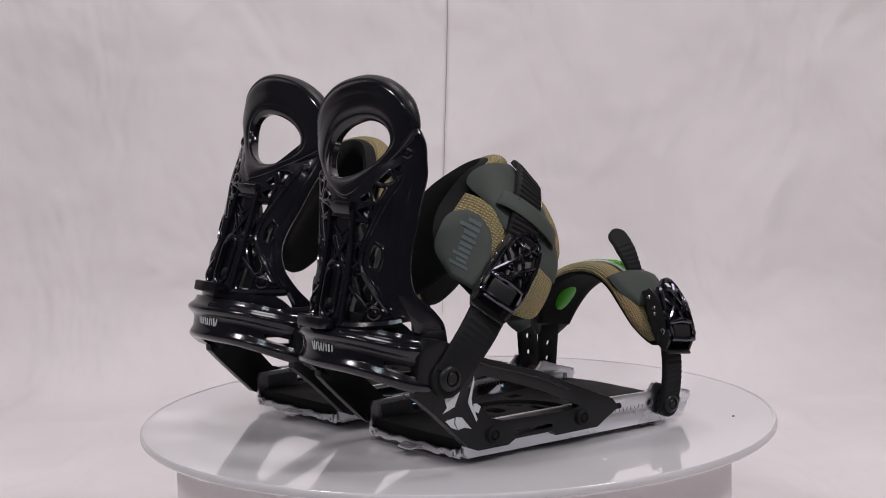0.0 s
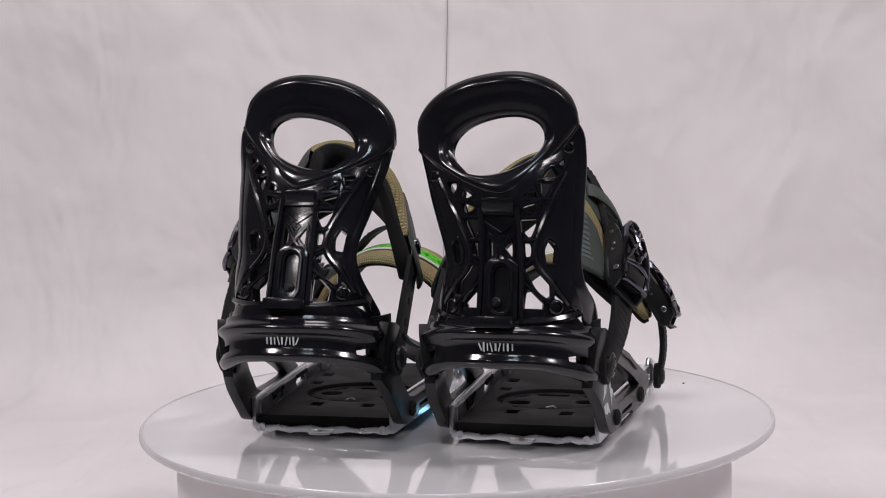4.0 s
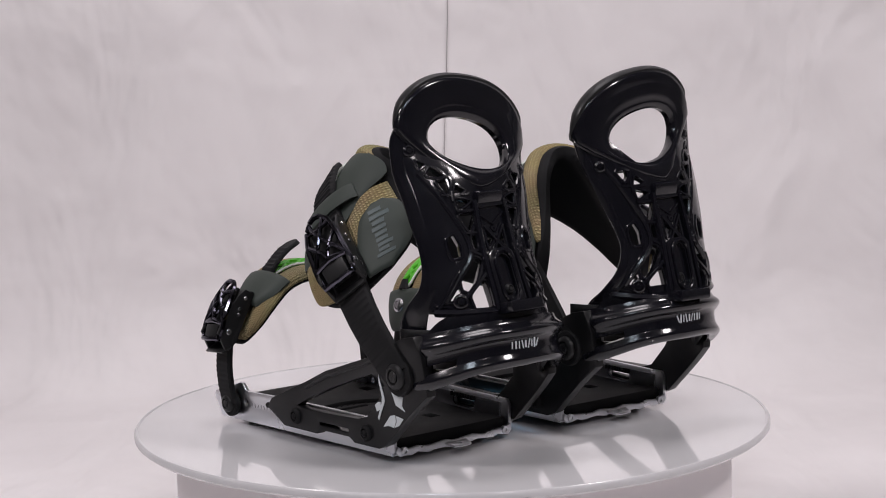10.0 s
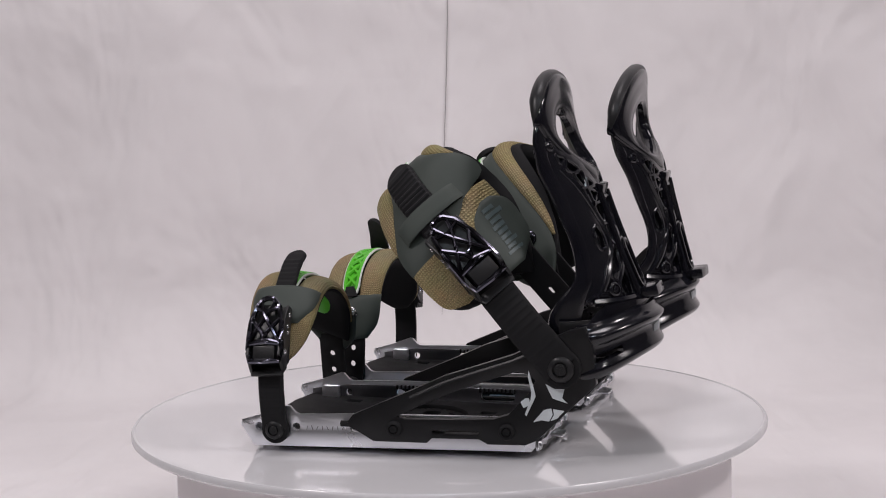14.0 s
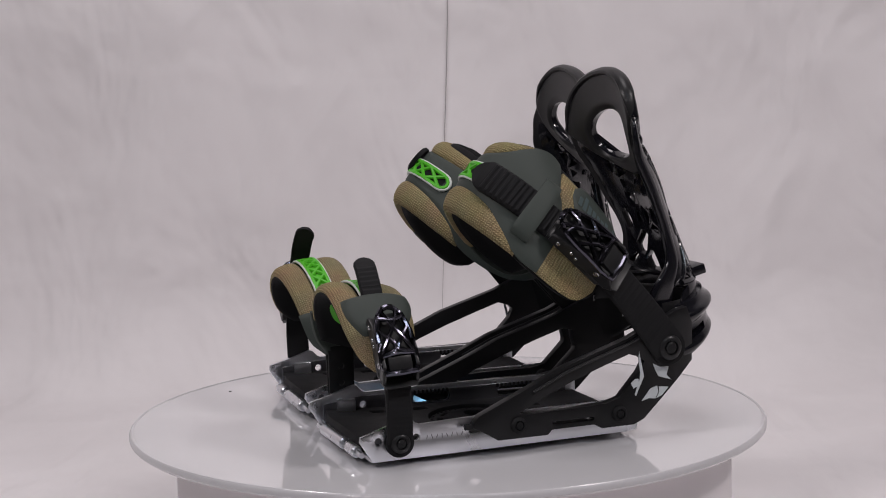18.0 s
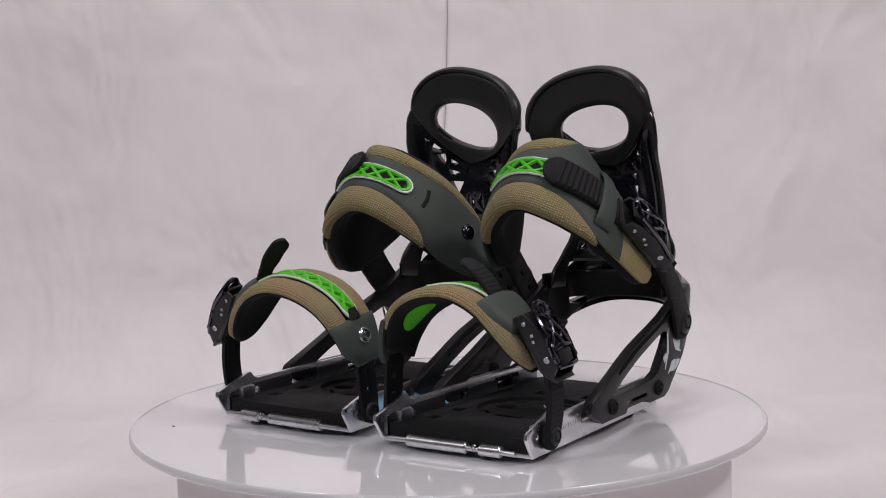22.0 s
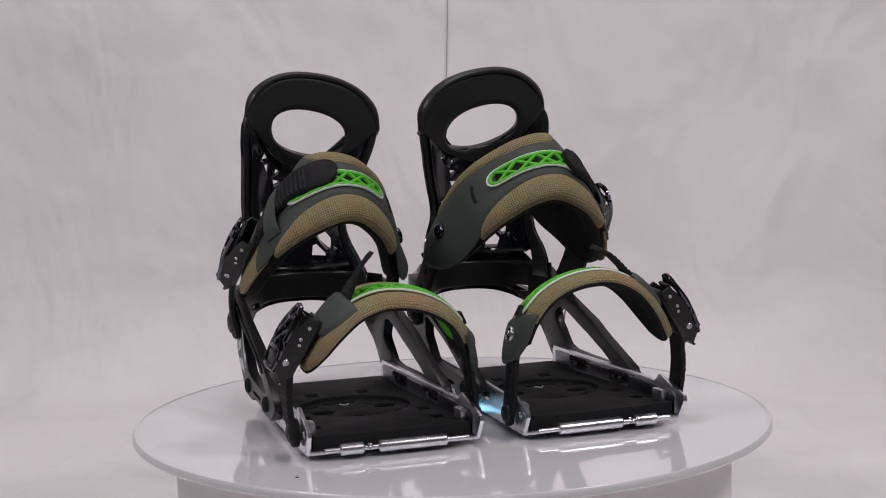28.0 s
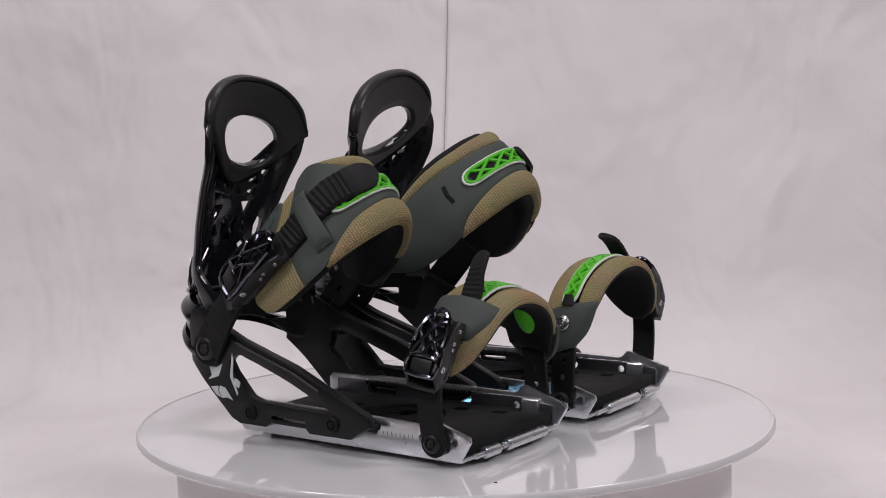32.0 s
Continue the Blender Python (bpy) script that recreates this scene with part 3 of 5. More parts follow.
# ---- highback: a curved shell, its back given as y over (x, z) ----
HB_BACK = [(0.075, -0.160), (0.100, -0.1585), (0.124, -0.1490), (0.153, -0.1375), (0.172, -0.1305), (0.184, -0.1240), (0.196, -0.1150), (0.208, -0.1085), (0.223, -0.1048), (0.245, -0.1020), (0.260, -0.1000)]
HB_WIDE = [(0.075, 0.0520), (0.100, 0.0515), (0.117, 0.0495), (0.1325, 0.0480), (0.155, 0.0505), (0.18, 0.0530), (0.204, 0.0560), (0.222, 0.0590), (0.256, 0.0590)]
HB_DEEP = [(0.075, 0.062), (0.092, 0.059), (0.104, 0.050), (0.118, 0.038), (0.130, 0.034), (0.145, 0.031), (0.174, 0.0295), (0.186, 0.0270), (0.198, 0.0180), (0.210, 0.0138), (0.226, 0.0130), (0.260, 0.0125)]
HB_MID = [(0.1, 0.0), (0.14, -0.0006), (0.18, -0.0030), (0.22, -0.0046), (0.256, -0.0048)]


LEAN = [0.0]
ROLL = [0.0]
SET = [Vector((0, 0, 0))]  # how far a highback sits back and down on its hoop


def mid_at(z):
    """The highback's centre line; one highback sits a little askew on its hoop."""
    return curve(HB_MID, z) + ROLL[0] * curve([(0.10, 1.0), (0.14, 1.0), (0.205, 0.0)], z)


HB_PIVOT = Vector((0, -0.128, 0.090))


def hb(x, z):
    """A point of the highback's mid surface and its normal to the back."""
    def depth(x, z):
        r = min(1.0, abs(x - mid_at(z)) / curve(HB_WIDE, z))
        deep = curve(HB_DEEP, z) * (1.0 if x > mid_at(z) else curve([(0.15, 1.0), (0.20, 0.82), (0.25, 0.75)], z))
        return curve(HB_BACK, z) + deep * (1 - (1 - r ** 2.3) ** 0.5 if r < 0.999 else 1.0)

    y = depth(x, z)
    e = 0.0012
    mid, wide = mid_at(z), curve(HB_WIDE, z)
    r = max(-0.93, min(0.93, (x - mid) / wide))
    xx = mid + r * wide
    dx, dz = (depth(xx + e, z) - depth(xx - e, z)) / (2 * e), (depth(x, z + e) - depth(x, z - e)) / (2 * e)
    turn = Matrix.Rotation(radians(LEAN[0]), 3, "X")
    return HB_PIVOT + SET[0] + turn @ (Vector((x, y, z)) - HB_PIVOT), turn @ Vector((dx, -1, dz)).normalized()


HOLE_C, HOLE_A, HOLE_B, HOLE_T = (-0.0046, 0.2057), 0.0308, 0.0167, radians(13)


def highback(root):
    def ring(s, t):
        f = 2 * math.pi * s
        c, d = math.cos(f), math.sin(f)
        hx, hz = HOLE_A * math.copysign(abs(c) ** 0.92, c), HOLE_B * math.copysign(abs(d) ** 0.92, d)
        ct, st = math.cos(HOLE_T), math.sin(HOLE_T)
        ix, iz = HOLE_C[0] + hx * ct - hz * st, HOLE_C[1] + hx * st + hz * ct
        if d >= 0:
            ox, oz = (0.0512 if c > 0 else 0.0578) * math.copysign(abs(c) ** 0.88, c), 0.0393 * abs(d) ** 0.95
        else:
            ox, oz = (0.0512 if c > 0 else 0.0578) * math.copysign(abs(c) ** 1.55, c), -0.0360 * abs(d) ** 1.7
        ch, sh = math.cos(radians(8)), math.sin(radians(8))
        ox, oz = -0.0032 + ox * ch - oz * sh, 0.2115 + ox * sh + oz * ch
        x, z = ix + (ox - ix) * t, iz + (oz - iz) * t
        return hb(x, z)

    def thick(s, t):
        d = math.sin(2 * math.pi * s)
        lip = 0.0042 + 0.0014 * math.sin(math.pi * min(1, t * 1.05))
        roll = 0.0022 * max(0.0, d) * max(0.0, (t - 0.62) / 0.38)
        groove = -0.0004 * math.exp(-((t - 0.22) / 0.06) ** 2)
        edge = (1 - max(0.0, (t - 0.86) / 0.14) ** 2 * 0.75) * (0.55 + 0.45 * min(1.0, t / 0.1))
        return (lip + roll + groove) * edge

    bm = sheet(80, 18, ring, lambda s, t: -0.0040 * (1 - max(0.0, (t - 0.8) / 0.2) ** 2 * 0.8) * (0.5 + 0.5 * min(1.0, t / 0.15)), thick, soft=False, back=1)
    bmesh.ops.remove_doubles(bm, verts=bm.verts, dist=1e-5)
    walls = [f for f in bm.faces if all(abs(v.co.z - f.verts[0].co.z) < 1 for v in f.verts) and any(len(e.link_faces) > 2 for e in f.edges) and sum(len(e.link_faces) > 2 for e in f.edges) >= 2]
    bmesh.ops.delete(bm, geom=walls, context="FACES_ONLY")
    head = part("head_ring", bm, [GLOSS, SATIN], root, "glossy black oval head with a rounded rim and large hole")
    lower = []
    for k in range(41):
        p, nn = ring(0.515 + 0.47 * k / 40, 0.955)
        lower.append((p + nn * 0.0022, nn))
    part("lower_rim", tube([q[0] for q in lower], 0.0016, 8, [q[1] for q in lower]), GLOSS, head, "thin glossy ridge along the head's lower edge")
    pad = bmesh.new()
    n = 40
    rings = []
    for k in range(n + 1):
        s = 0.005 + 0.49 * k / n
        p, nn = ring(s, 0.99)
        q, _ = ring(s, 0.80)
        out = (p - q).normalized()
        w = 0.0030 * min(1.0, 0.35 + 5 * min(k / n, 1 - k / n))
        rings.append((p - out * 0.0008 + nn * -0.0004, nn, w))
    pts, norms, rad = [r[0] for r in rings], [r[1] for r in rings], [r[2] for r in rings]
    tube(pts, rad, 10, norms, 1.7, pad)
    part("rim_pad", pad, SATIN, head, "satin black rolled rim pad")

    inner = [(0.078, 0.045), (0.104, 0.041), (0.112, 0.0375), (0.122, 0.0310), (0.133, 0.0225), (0.140, 0.0205), (0.150, 0.0225), (0.175, 0.0350), (0.190, 0.0430), (0.211, 0.0440)]
    cuts = {1: [(0.078, 1.0), (0.104, 1.0), (0.118, 0.975), (0.130, 0.965), (0.145, 0.965), (0.160, 0.975), (0.185, 0.99), (0.204, 0.985), (0.213, 0.95), (0.223, 0.855)],
            -1: [(0.078, 0.98), (0.092, 0.97), (0.100, 0.945), (0.108, 0.915), (0.118, 0.87), (0.130, 0.83), (0.142, 0.84), (0.160, 0.90), (0.185, 0.97), (0.2, 1.0)]}

    def rim(z, sd):
        """Half width of the openwork; the waisted wings carry on from it."""
        return 0.90 * curve(cuts[sd], z) * curve(HB_WIDE, z)

    for sd in (1, -1):
        top = 0.223 if sd > 0 else 0.214

        def wing(s, t):
            z = 0.079 + (top - 0.079) * s
            full = curve(HB_WIDE, z) * curve(cuts[sd], z)
            b = full - 0.0004 - 0.0016 * max(0.0, (z - top + 0.022) / 0.022) ** 2
            a = min(full * (curve([(0.100, 0.90), (0.125, 0.86), (0.190, 0.86)], z) - 0.26 * max(0.0, min(1.0, (z - 0.199) / 0.012))), b - 0.003)
            return hb(mid_at(z) + sd * (a + (b - a) * (1 - (1 - t) ** 1.7)), z)

        wing_ob = part("wing", sheet(56, 8, wing, -0.0018, 0.0023, back=1), [GLOSS, SATIN], root, "glossy black curved side wing")
        edge = []
        for k in range(30):
            z = 0.108 + 0.080 * k / 29
            p, nn = hb(mid_at(z) + sd * curve(inner, z), z)
            edge.append((p + nn * 0.0012, nn))
        part("wing_rib", tube([e[0] for e in edge], 0.0021, 8, [e[1] for e in edge]), GLOSS, wing_ob)
        for x, z, r in ((0.0330, 0.1078, 0.0052), (0.0445, 0.2030, 0.0042) if sd > 0 else (0.0430, 0.1862, 0.0042)):
            p, nn = hb(mid_at(z) + sd * x, z)
            bolt_part("boss", root, p + nn * 0.001, nn, r, 0.0028, GLOSS)

    def strip(path, r, n=6, lift=0.0):
        pts, norms = [], []
        for (x0, z0), (x1, z1) in zip(path, path[1:]):
            steps = max(2, int(math.hypot(x1 - x0, z1 - z0) / 0.004))
            for k in range(steps):
                pts.append((x0 + (x1 - x0) * k / steps, z0 + (z1 - z0) * k / steps))
        pts.append(path[-1])
        got = [hb(x + mid_at(z), z) for x, z in pts]
        return tube([p + q * lift for p, q in got], r, n, [q for _, q in got], 1.7)

    # openings of one half, from the foot up; the other half mirrors them
    gaps = [[(24.5, 104.5), (25.5, 111), (19, 117.5), (16.5, 117), (16, 104.5)], [(39.0, 109.6), (36, 113), (33.4, 115.6), (32.8, 113), (36.5, 109)], [(44.0, 102), (42, 104), (38.6, 103.6), (38.6, 102)],
            [(29.5, 117), (29, 124), (21, 132.5), (16, 129.7), (23, 119.5), (27, 115.5)], [(27.5, 143), (29.5, 148), (33.0, 145), (32.0, 136), (27.5, 137)],
            [(2.4, 146), (5.9, 151.3), (7.1, 150.5), (7.2, 139.7)], [(15.3, 147), (17.6, 147), (18.5, 145), (18.3, 140.8), (15.4, 140.3)], [(12, 161), (23, 161), (19, 152.5), (17, 152.5)],
            [(15.5, 169.5), (24, 171.5), (22.5, 166)], [(17.5, 176.5), (22.5, 179.5), (24.4, 174)], [(3, 169), (8, 169), (7.5, 172), (3, 172)]]
    beside = {1: [[(33.4, 183.2), (26.2, 184), (28.8, 174.8)], [(37.5, 187), (34.5, 191.6), (29.8, 187.2), (31.5, 185.6)], [(41, 192.3), (42, 196.5), (38.6, 194.2)]], -1: [[(34, 183), (26.5, 183.5), (30.2, 177.3)]]}
    grown = {sd: [[(sum(p[0] for p in g) / len(g), sum(p[1] for p in g) / len(g)), g] for g in gaps + beside[sd]] for sd in (1, -1)}
    holes = [[(sd * (c[0] + 1.26 * (x - c[0])) / 1000, (c[1] + 1.26 * (z - c[1])) / 1000) for x, z in g] for sd in (1, -1) for c, g in grown[sd]] + [[(-0.006, 0.136), (0.006, 0.136), (0, 0.1412)], [(-0.0016, 0.1518), (0.0016, 0.1518), (0, 0.1500)]]
    brim = [(0.0, 0.1795), (0.014, 0.1845), (0.025, 0.1940), (0.034, 0.2045), (0.042, 0.2130)]
    flank = [z for z in (0.100, 0.104, 0.108, 0.112, 0.117, 0.125, 0.1325, 0.140, 0.150, 0.165, 0.180, 0.190, 0.2030, 0.2150)]
    outline = [(rim(z, 1), z) for z in flank] + [(x, z) for x, z in brim[:0:-1]] + [(-x, z) for x, z in brim] + [(-rim(z, -1), z) for z in flank[::-1]]
    across = [0.001 * k for k in (0, 5, 10, 15, 20, 25, 30, 34, 37, 40, 42.5, 45, 47, 49)]

    seat = [(-x, z) for x, z in brim[:0:-1]] + brim

    def lay(a, b, h):
        """The web lies a little behind the head's own face, and thins out under its edge."""
        p, n = hb(a + mid_at(b), b)
        if h < 0:
            h = -0.0006 - 0.0040 * max(0.0, min(1.0, (curve(seat, a) - 0.004 - b) / 0.010))
        return p + n * h - Vector((0, curve([(0.160, 0.0), (0.172, 0.0008), (0.184, 0.0030), (0.196, 0.0052), (0.208, 0.0020), (0.215, 0.0)], b) * max(0.0, min(1.0, (0.048 - abs(a)) / 0.026)), 0))

    web = plate(outline, holes, lay, -0.0046, 0.0018, 0.0005, None, (across + [-x for x in across[1:]], [0.100 + 0.006 * k for k in range(1, 17)]))
    web_ob = part("web", web, GLOSS, root, "glossy black openwork web", 46)
    for ring_of in holes:
        round_it = []
        for (x0, z0), (x1, z1) in zip(ring_of, ring_of[1:] + ring_of[:1]):
            round_it += [(between(x0, x1, 0.15), between(z0, z1, 0.15)), (between(x0, x1, 0.5), between(z0, z1, 0.5)), (between(x0, x1, 0.85), between(z0, z1, 0.85))]
        cx, cz = sum(x for x, _ in round_it) / len(round_it), sum(z for _, z in round_it) / len(round_it)
        grow = [1 + 0.0011 / max(0.002, math.hypot(x - cx, z - cz)) for x, z in round_it]
        round_it = [(cx + (x - cx) * g, cz + (z - cz) * g) for (x, z), g in zip(round_it, grow)]
        norms = [hb(x + mid_at(z), z)[1] for x, z in round_it]
        part("rib", tube([lay(x, z, 0.0016) for x, z in round_it], 0.0012, 6, norms, closed=True), GLOSS, web_ob)
    struts = []
    for sd in (1, -1):
        struts += [([(sd * 0.0330, 0.1068), (sd * 0.0255, 0.1145), (sd * 0.0145, 0.1240)], 0.0014), ([(sd * 0.0205, 0.1385), (sd * 0.0145, 0.1350)], 0.0013), ([(sd * 0.0220, 0.1495), (sd * 0.0140, 0.1495)], 0.0012),
                   ([(sd * 0.0250, 0.1635), (sd * 0.0115, 0.1640)], 0.0013), ([(sd * 0.0330, 0.1740), (sd * 0.0140, 0.1738)], 0.0012), ([(sd * 0.0080, 0.1530), (sd * -0.0068, 0.1340)], 0.0012), ([(sd * 0.0118, 0.1620), (0.0, 0.1540)], 0.0010),
                   ([(sd * 0.0262, 0.1700), (sd * 0.0268, 0.1850)], 0.0012), ([(sd * 0.0430, 0.1020), (sd * 0.0365, 0.1165), (sd * 0.0325, 0.1240)], 0.0012)]
    struts += [([(-0.0135, 0.1660), (0.0135, 0.1660)], 0.0018)]
    for path, r in struts:
        part("strut", strip(path, r * 1.15, 6, 0.0014), GLOSS, root)
    part("lower_band", strip([(-0.0440, 0.1010), (-0.02, 0.1005), (0.02, 0.1005), (0.0440, 0.1010)], 0.0032, 8), GLOSS, root, "glossy black band along the highback's foot")
    for sd in (1, -1):
        part("spine_rail", strip([(sd * 0.0118, 0.1690), (sd * 0.0128, 0.1350), (sd * 0.0132, 0.1010)], 0.0021, 8, 0.0025), GLOSS, root)
    spine = plate([(-0.0115, 0.101), (0.0115, 0.101), (0.0112, 0.1345), (0.006, 0.1385), (-0.006, 0.1385), (-0.0112, 0.1345)], [oblong(0, 0.1205, 0.0138, 0.0050, 6, math.pi / 2)],
                  lambda a, b, h: hb(a + mid_at(b), b)[0] + hb(a * 0.3, b)[1] * h, 0.0, 0.0045, 0.0008, None, ([-0.006, 0.0, 0.006], [0.108, 0.115, 0.122, 0.129, 0.136]))
    sp = part("spine_plate", spine, GLOSS, root, "glossy black spine plate with an upright slot")
    frame_pts = [(a, b) for a, b in oblong(0, 0.1205, 0.0160, 0.0068, 8, math.pi / 2)]
    got = [hb(a + mid_at(b), b) for a, b in frame_pts]
    part("slot_rim", tube([p + q * 0.0052 for p, q in got], 0.0012, 6, [q for _, q in got], closed=True), GLOSS, sp)
    p, q = hb(0, 0.1125)
    bolt_part("screw", sp, p + q * 0.001, q, 0.0036, 0.003, SATIN)
    p, q = hb(mid_at(0.1715), 0.1715)
    part("tip_block", box((0.021, 0.0095, 0.007), facing((0, -1, -0.12), p + Vector((0, -0.0022, 0))), 0.0012), GLOSS, root, "glossy black block under the head's tip")
    p, q = hb(0, 0.1015)
    part("lean_block", box((0.027, 0.0075, 0.015), facing(q, p + q * 0.0085), 0.0015), GLOSS, root, "glossy black lean-adjuster block")
# ---- straps: a run u from the inner end (-1) over the crown to the outer end (1), v across (-1 front, 1 rear) ----
def strap_surface(mid, half, normal_of, cup):
    """pos(u, v) of a strap: mid(u) its centre line, half(u) its half-width vector, cup its curl at the edges."""
    def pos(u, v):
        def raw(u, v):
            c, w = mid(u), half(u)
            n = normal_of(u)
            return c + w * v - n * (cup * v * v * abs(v))

        p = raw(u, v)
        e = 0.01
        du, dv = raw(u + e, v) - raw(u - e, v), raw(u, v + e) - raw(u, v - e)
        n = du.cross(dv).normalized()
        if n.dot(normal_of(u)) < 0:
            n = -n
        return p, n
    return pos


def arch(stations, away):
    """mid line from stations (u, x, drop): drop is the way down from the crown along -away."""
    xs, ds = [(u, x) for u, x, _ in stations], [(u, d) for u, _, d in stations]

    def mid_of(crown):
        return lambda u: crown + Vector((curve(xs, u), 0, 0)) - away * curve(ds, u)

    def normal_of(u):
        e = 0.02
        t = Vector((curve(xs, u + e) - curve(xs, u - e), 0, 0)) - away * (curve(ds, u + e) - curve(ds, u - e))
        side = Vector((1, 0, 0)).cross(away)
        n = t.cross(side)
        n = (-n if n.dot(away) < 0 else n).normalized()
        if n.dot(away) < 0.12:
            m = mid_of(Vector((0, 0, 0)))(u)
            if n.x * m.x < 0:
                n = -n
        return n.normalized()
    return mid_of, normal_of


ANK_AWAY = Vector((0, 0.72, 0.694)).normalized()
ANK_ACROSS = Vector((0, -0.694, 0.72)).normalized()
ANK_STATIONS = [(-1.05, -0.0660, 0.127), (-0.9, -0.0650, 0.111), (-0.66, -0.0590, 0.082), (-0.5, -0.0520, 0.054), (-0.42, -0.0465, 0.0405), (-0.3, -0.0350, 0.0245), (-0.1, -0.0125, 0.0055), (0.1, 0.0105, 0.002), (0.3, 0.0330, 0.0150),
                (0.45, 0.0470, 0.0320), (0.6, 0.0570, 0.0560), (0.8, 0.0640, 0.0860), (1.0, 0.0672, 0.1080), (1.05, 0.0678, 0.1130)]
TOE_STATIONS = [(-1.05, -0.0610, 0.060), (-0.9, -0.0592, 0.0480), (-0.7, -0.0540, 0.0310), (-0.5, -0.0440, 0.0165), (-0.3, -0.0292, 0.0065), (-0.1, -0.0110, 0.0010), (0.1, 0.0085, 0.0006), (0.3, 0.0262, 0.0072),
                (0.5, 0.0385, 0.0180), (0.7, 0.0482, 0.0305), (0.9, 0.0562, 0.0435), (1.05, 0.0615, 0.0530)]


def between(a, b, s):
    return a + (b - a) * s


def patch(pos, u0, u1, v0, v1, lo, hi, nu, nv, size, bm=None, soft=True):
    """A thick patch of a strap; v0 and v1 may be functions of u; UV in metres."""
    def at(s, t):
        u = between(u0, u1, s)
        a, b = (v0(u) if callable(v0) else v0), (v1(u) if callable(v1) else v1)
        return pos(u, between(a, b, t))

    def uv(s, t):
        u = between(u0, u1, s)
        a, b = (v0(u) if callable(v0) else v0), (v1(u) if callable(v1) else v1)
        return (u * size[0], between(a, b, t) * size[1])

    return sheet(nu, nv, at, lo, hi, None, uv, soft, bm)


def on_strap(pos, path, r, lift, n=6, closed=False, flat=1.0, step=0.06):
    pts = []
    seq = list(path) + ([path[0]] if closed else [])
    for (u0, v0), (u1, v1) in zip(seq, seq[1:]):
        k = max(1, int(abs(u1 - u0) / step))
        pts += [(between(u0, u1, i / k), between(v0, v1, i / k)) for i in range(k)]
    if not closed:
        pts.append(seq[-1])
    got = [pos(u, v) for u, v in pts]
    return tube([p + q * lift for p, q in got], r, n, [q for _, q in got], flat, closed=closed)


def insert(strap, pos, u0, u1, v, lift, cells, tail):
    """Green lattice window with a white rim in a strap's crown."""
    cu, a = (u0 + u1) / 2, (u1 - u0) / 2
    outline = []
    n = 7
    e = 0.16 * a
    for i in range(n + 1):
        f = -math.pi / 2 + math.pi * i / n
        outline.append((u1 - e + e * math.cos(f), v * math.sin(f)))
    for i in range(n + 1):
        f = math.pi / 2 + math.pi * i / n
        outline.append((u0 + e + e * math.cos(f), v * math.sin(f)))
    part("window_rim", on_strap(pos, outline, 0.0011, lift + 0.0006, 6, True), WHITE, strap, "thin white rim")
    inner = [(cu + (u - cu) * 0.955, w * 0.84) for u, w in outline]
    part("window_frame", on_strap(pos, inner, 0.0017, lift + 0.0004, 6, True), GREEN, strap, "bright green frame")
    bed = patch(pos, u0 + e * 0.6, u1 - e * 0.6, -v * 0.85, v * 0.85, lift - 0.0015, lift - 0.0003, 16, 4, (0.12, 0.03))
    part("window_bed", bed, FOAM if tail else GREEN, strap)
    step = (u1 - u0 - 2 * e) / cells
    for i in range(cells):
        a0, a1 = u0 + e + step * i, u0 + e + step * (i + 1)
        part("lattice_bar", on_strap(pos, [(a0, -v * 0.8), (a1, v * 0.8)], 0.0015, lift + 0.0006, 6), GREEN, strap)
        part("lattice_bar", on_strap(pos, [(a0, v * 0.8), (a1, -v * 0.8)], 0.0015, lift + 0.0004, 6), GREEN, strap)


def ladder(pts, norms, half, thick, pitch, taper=True, tooth=0.55, tip=0.0):
    """A ribbed ladder tongue along points: cross ridges on its upper side, a rounded tip at the end."""
    bm = bmesh.new()
    pts = [Vector(p) for p in pts]
    dense, dn, total = [], [], 0.0
    for i in range(len(pts) - 1):
        k = max(2, int((pts[i + 1] - pts[i]).length / (pitch / 4)))
        for j in range(k):
            dense.append(pts[i].lerp(pts[i + 1], j / k))
            dn.append(Vector(norms[i]).lerp(Vector(norms[i + 1]), j / k).normalized())
    dense.append(pts[-1])
    dn.append(Vector(norms[-1]))
    length = sum((b - a).length for a, b in zip(dense, dense[1:]))
    rows = []
    for i, p in enumerate(dense):
        a, b = dense[max(i - 1, 0)], dense[min(i + 1, len(dense) - 1)]
        t = (b - a).normalized()
        if i:
            total += (dense[i] - dense[i - 1]).length
        w = t.cross(dn[i]).normalized()
        h = half
        left = length - total
        if taper and left < half:
            h = half * math.sqrt(max(0.03, 1 - (1 - left / half) ** 2))
        ridge = thick * (1.0 + tooth * (1 if (total / pitch) % 1.0 < 0.5 else 0) * (1 if left > max(tip, half * 0.9) else 0))
        n = dn[i]
        rows.append([bm.verts.new(p + w * (h * x) + n * y) for x, y in ((-1, -thick * 0.3), (1, -thick * 0.3), (1, thick * 0.6), (0.86, ridge), (-0.86, ridge), (-1, thick * 0.6))])
    for a, b in zip(rows, rows[1:]):
        for k in range(6):
            bm.faces.new((a[k], a[(k + 1) % 6], b[(k + 1) % 6], b[k]))
    bm.faces.new(rows[0][::-1])
    bm.faces.new(rows[-1])
    bmesh.ops.recalc_face_normals(bm, faces=bm.faces)
    return bm


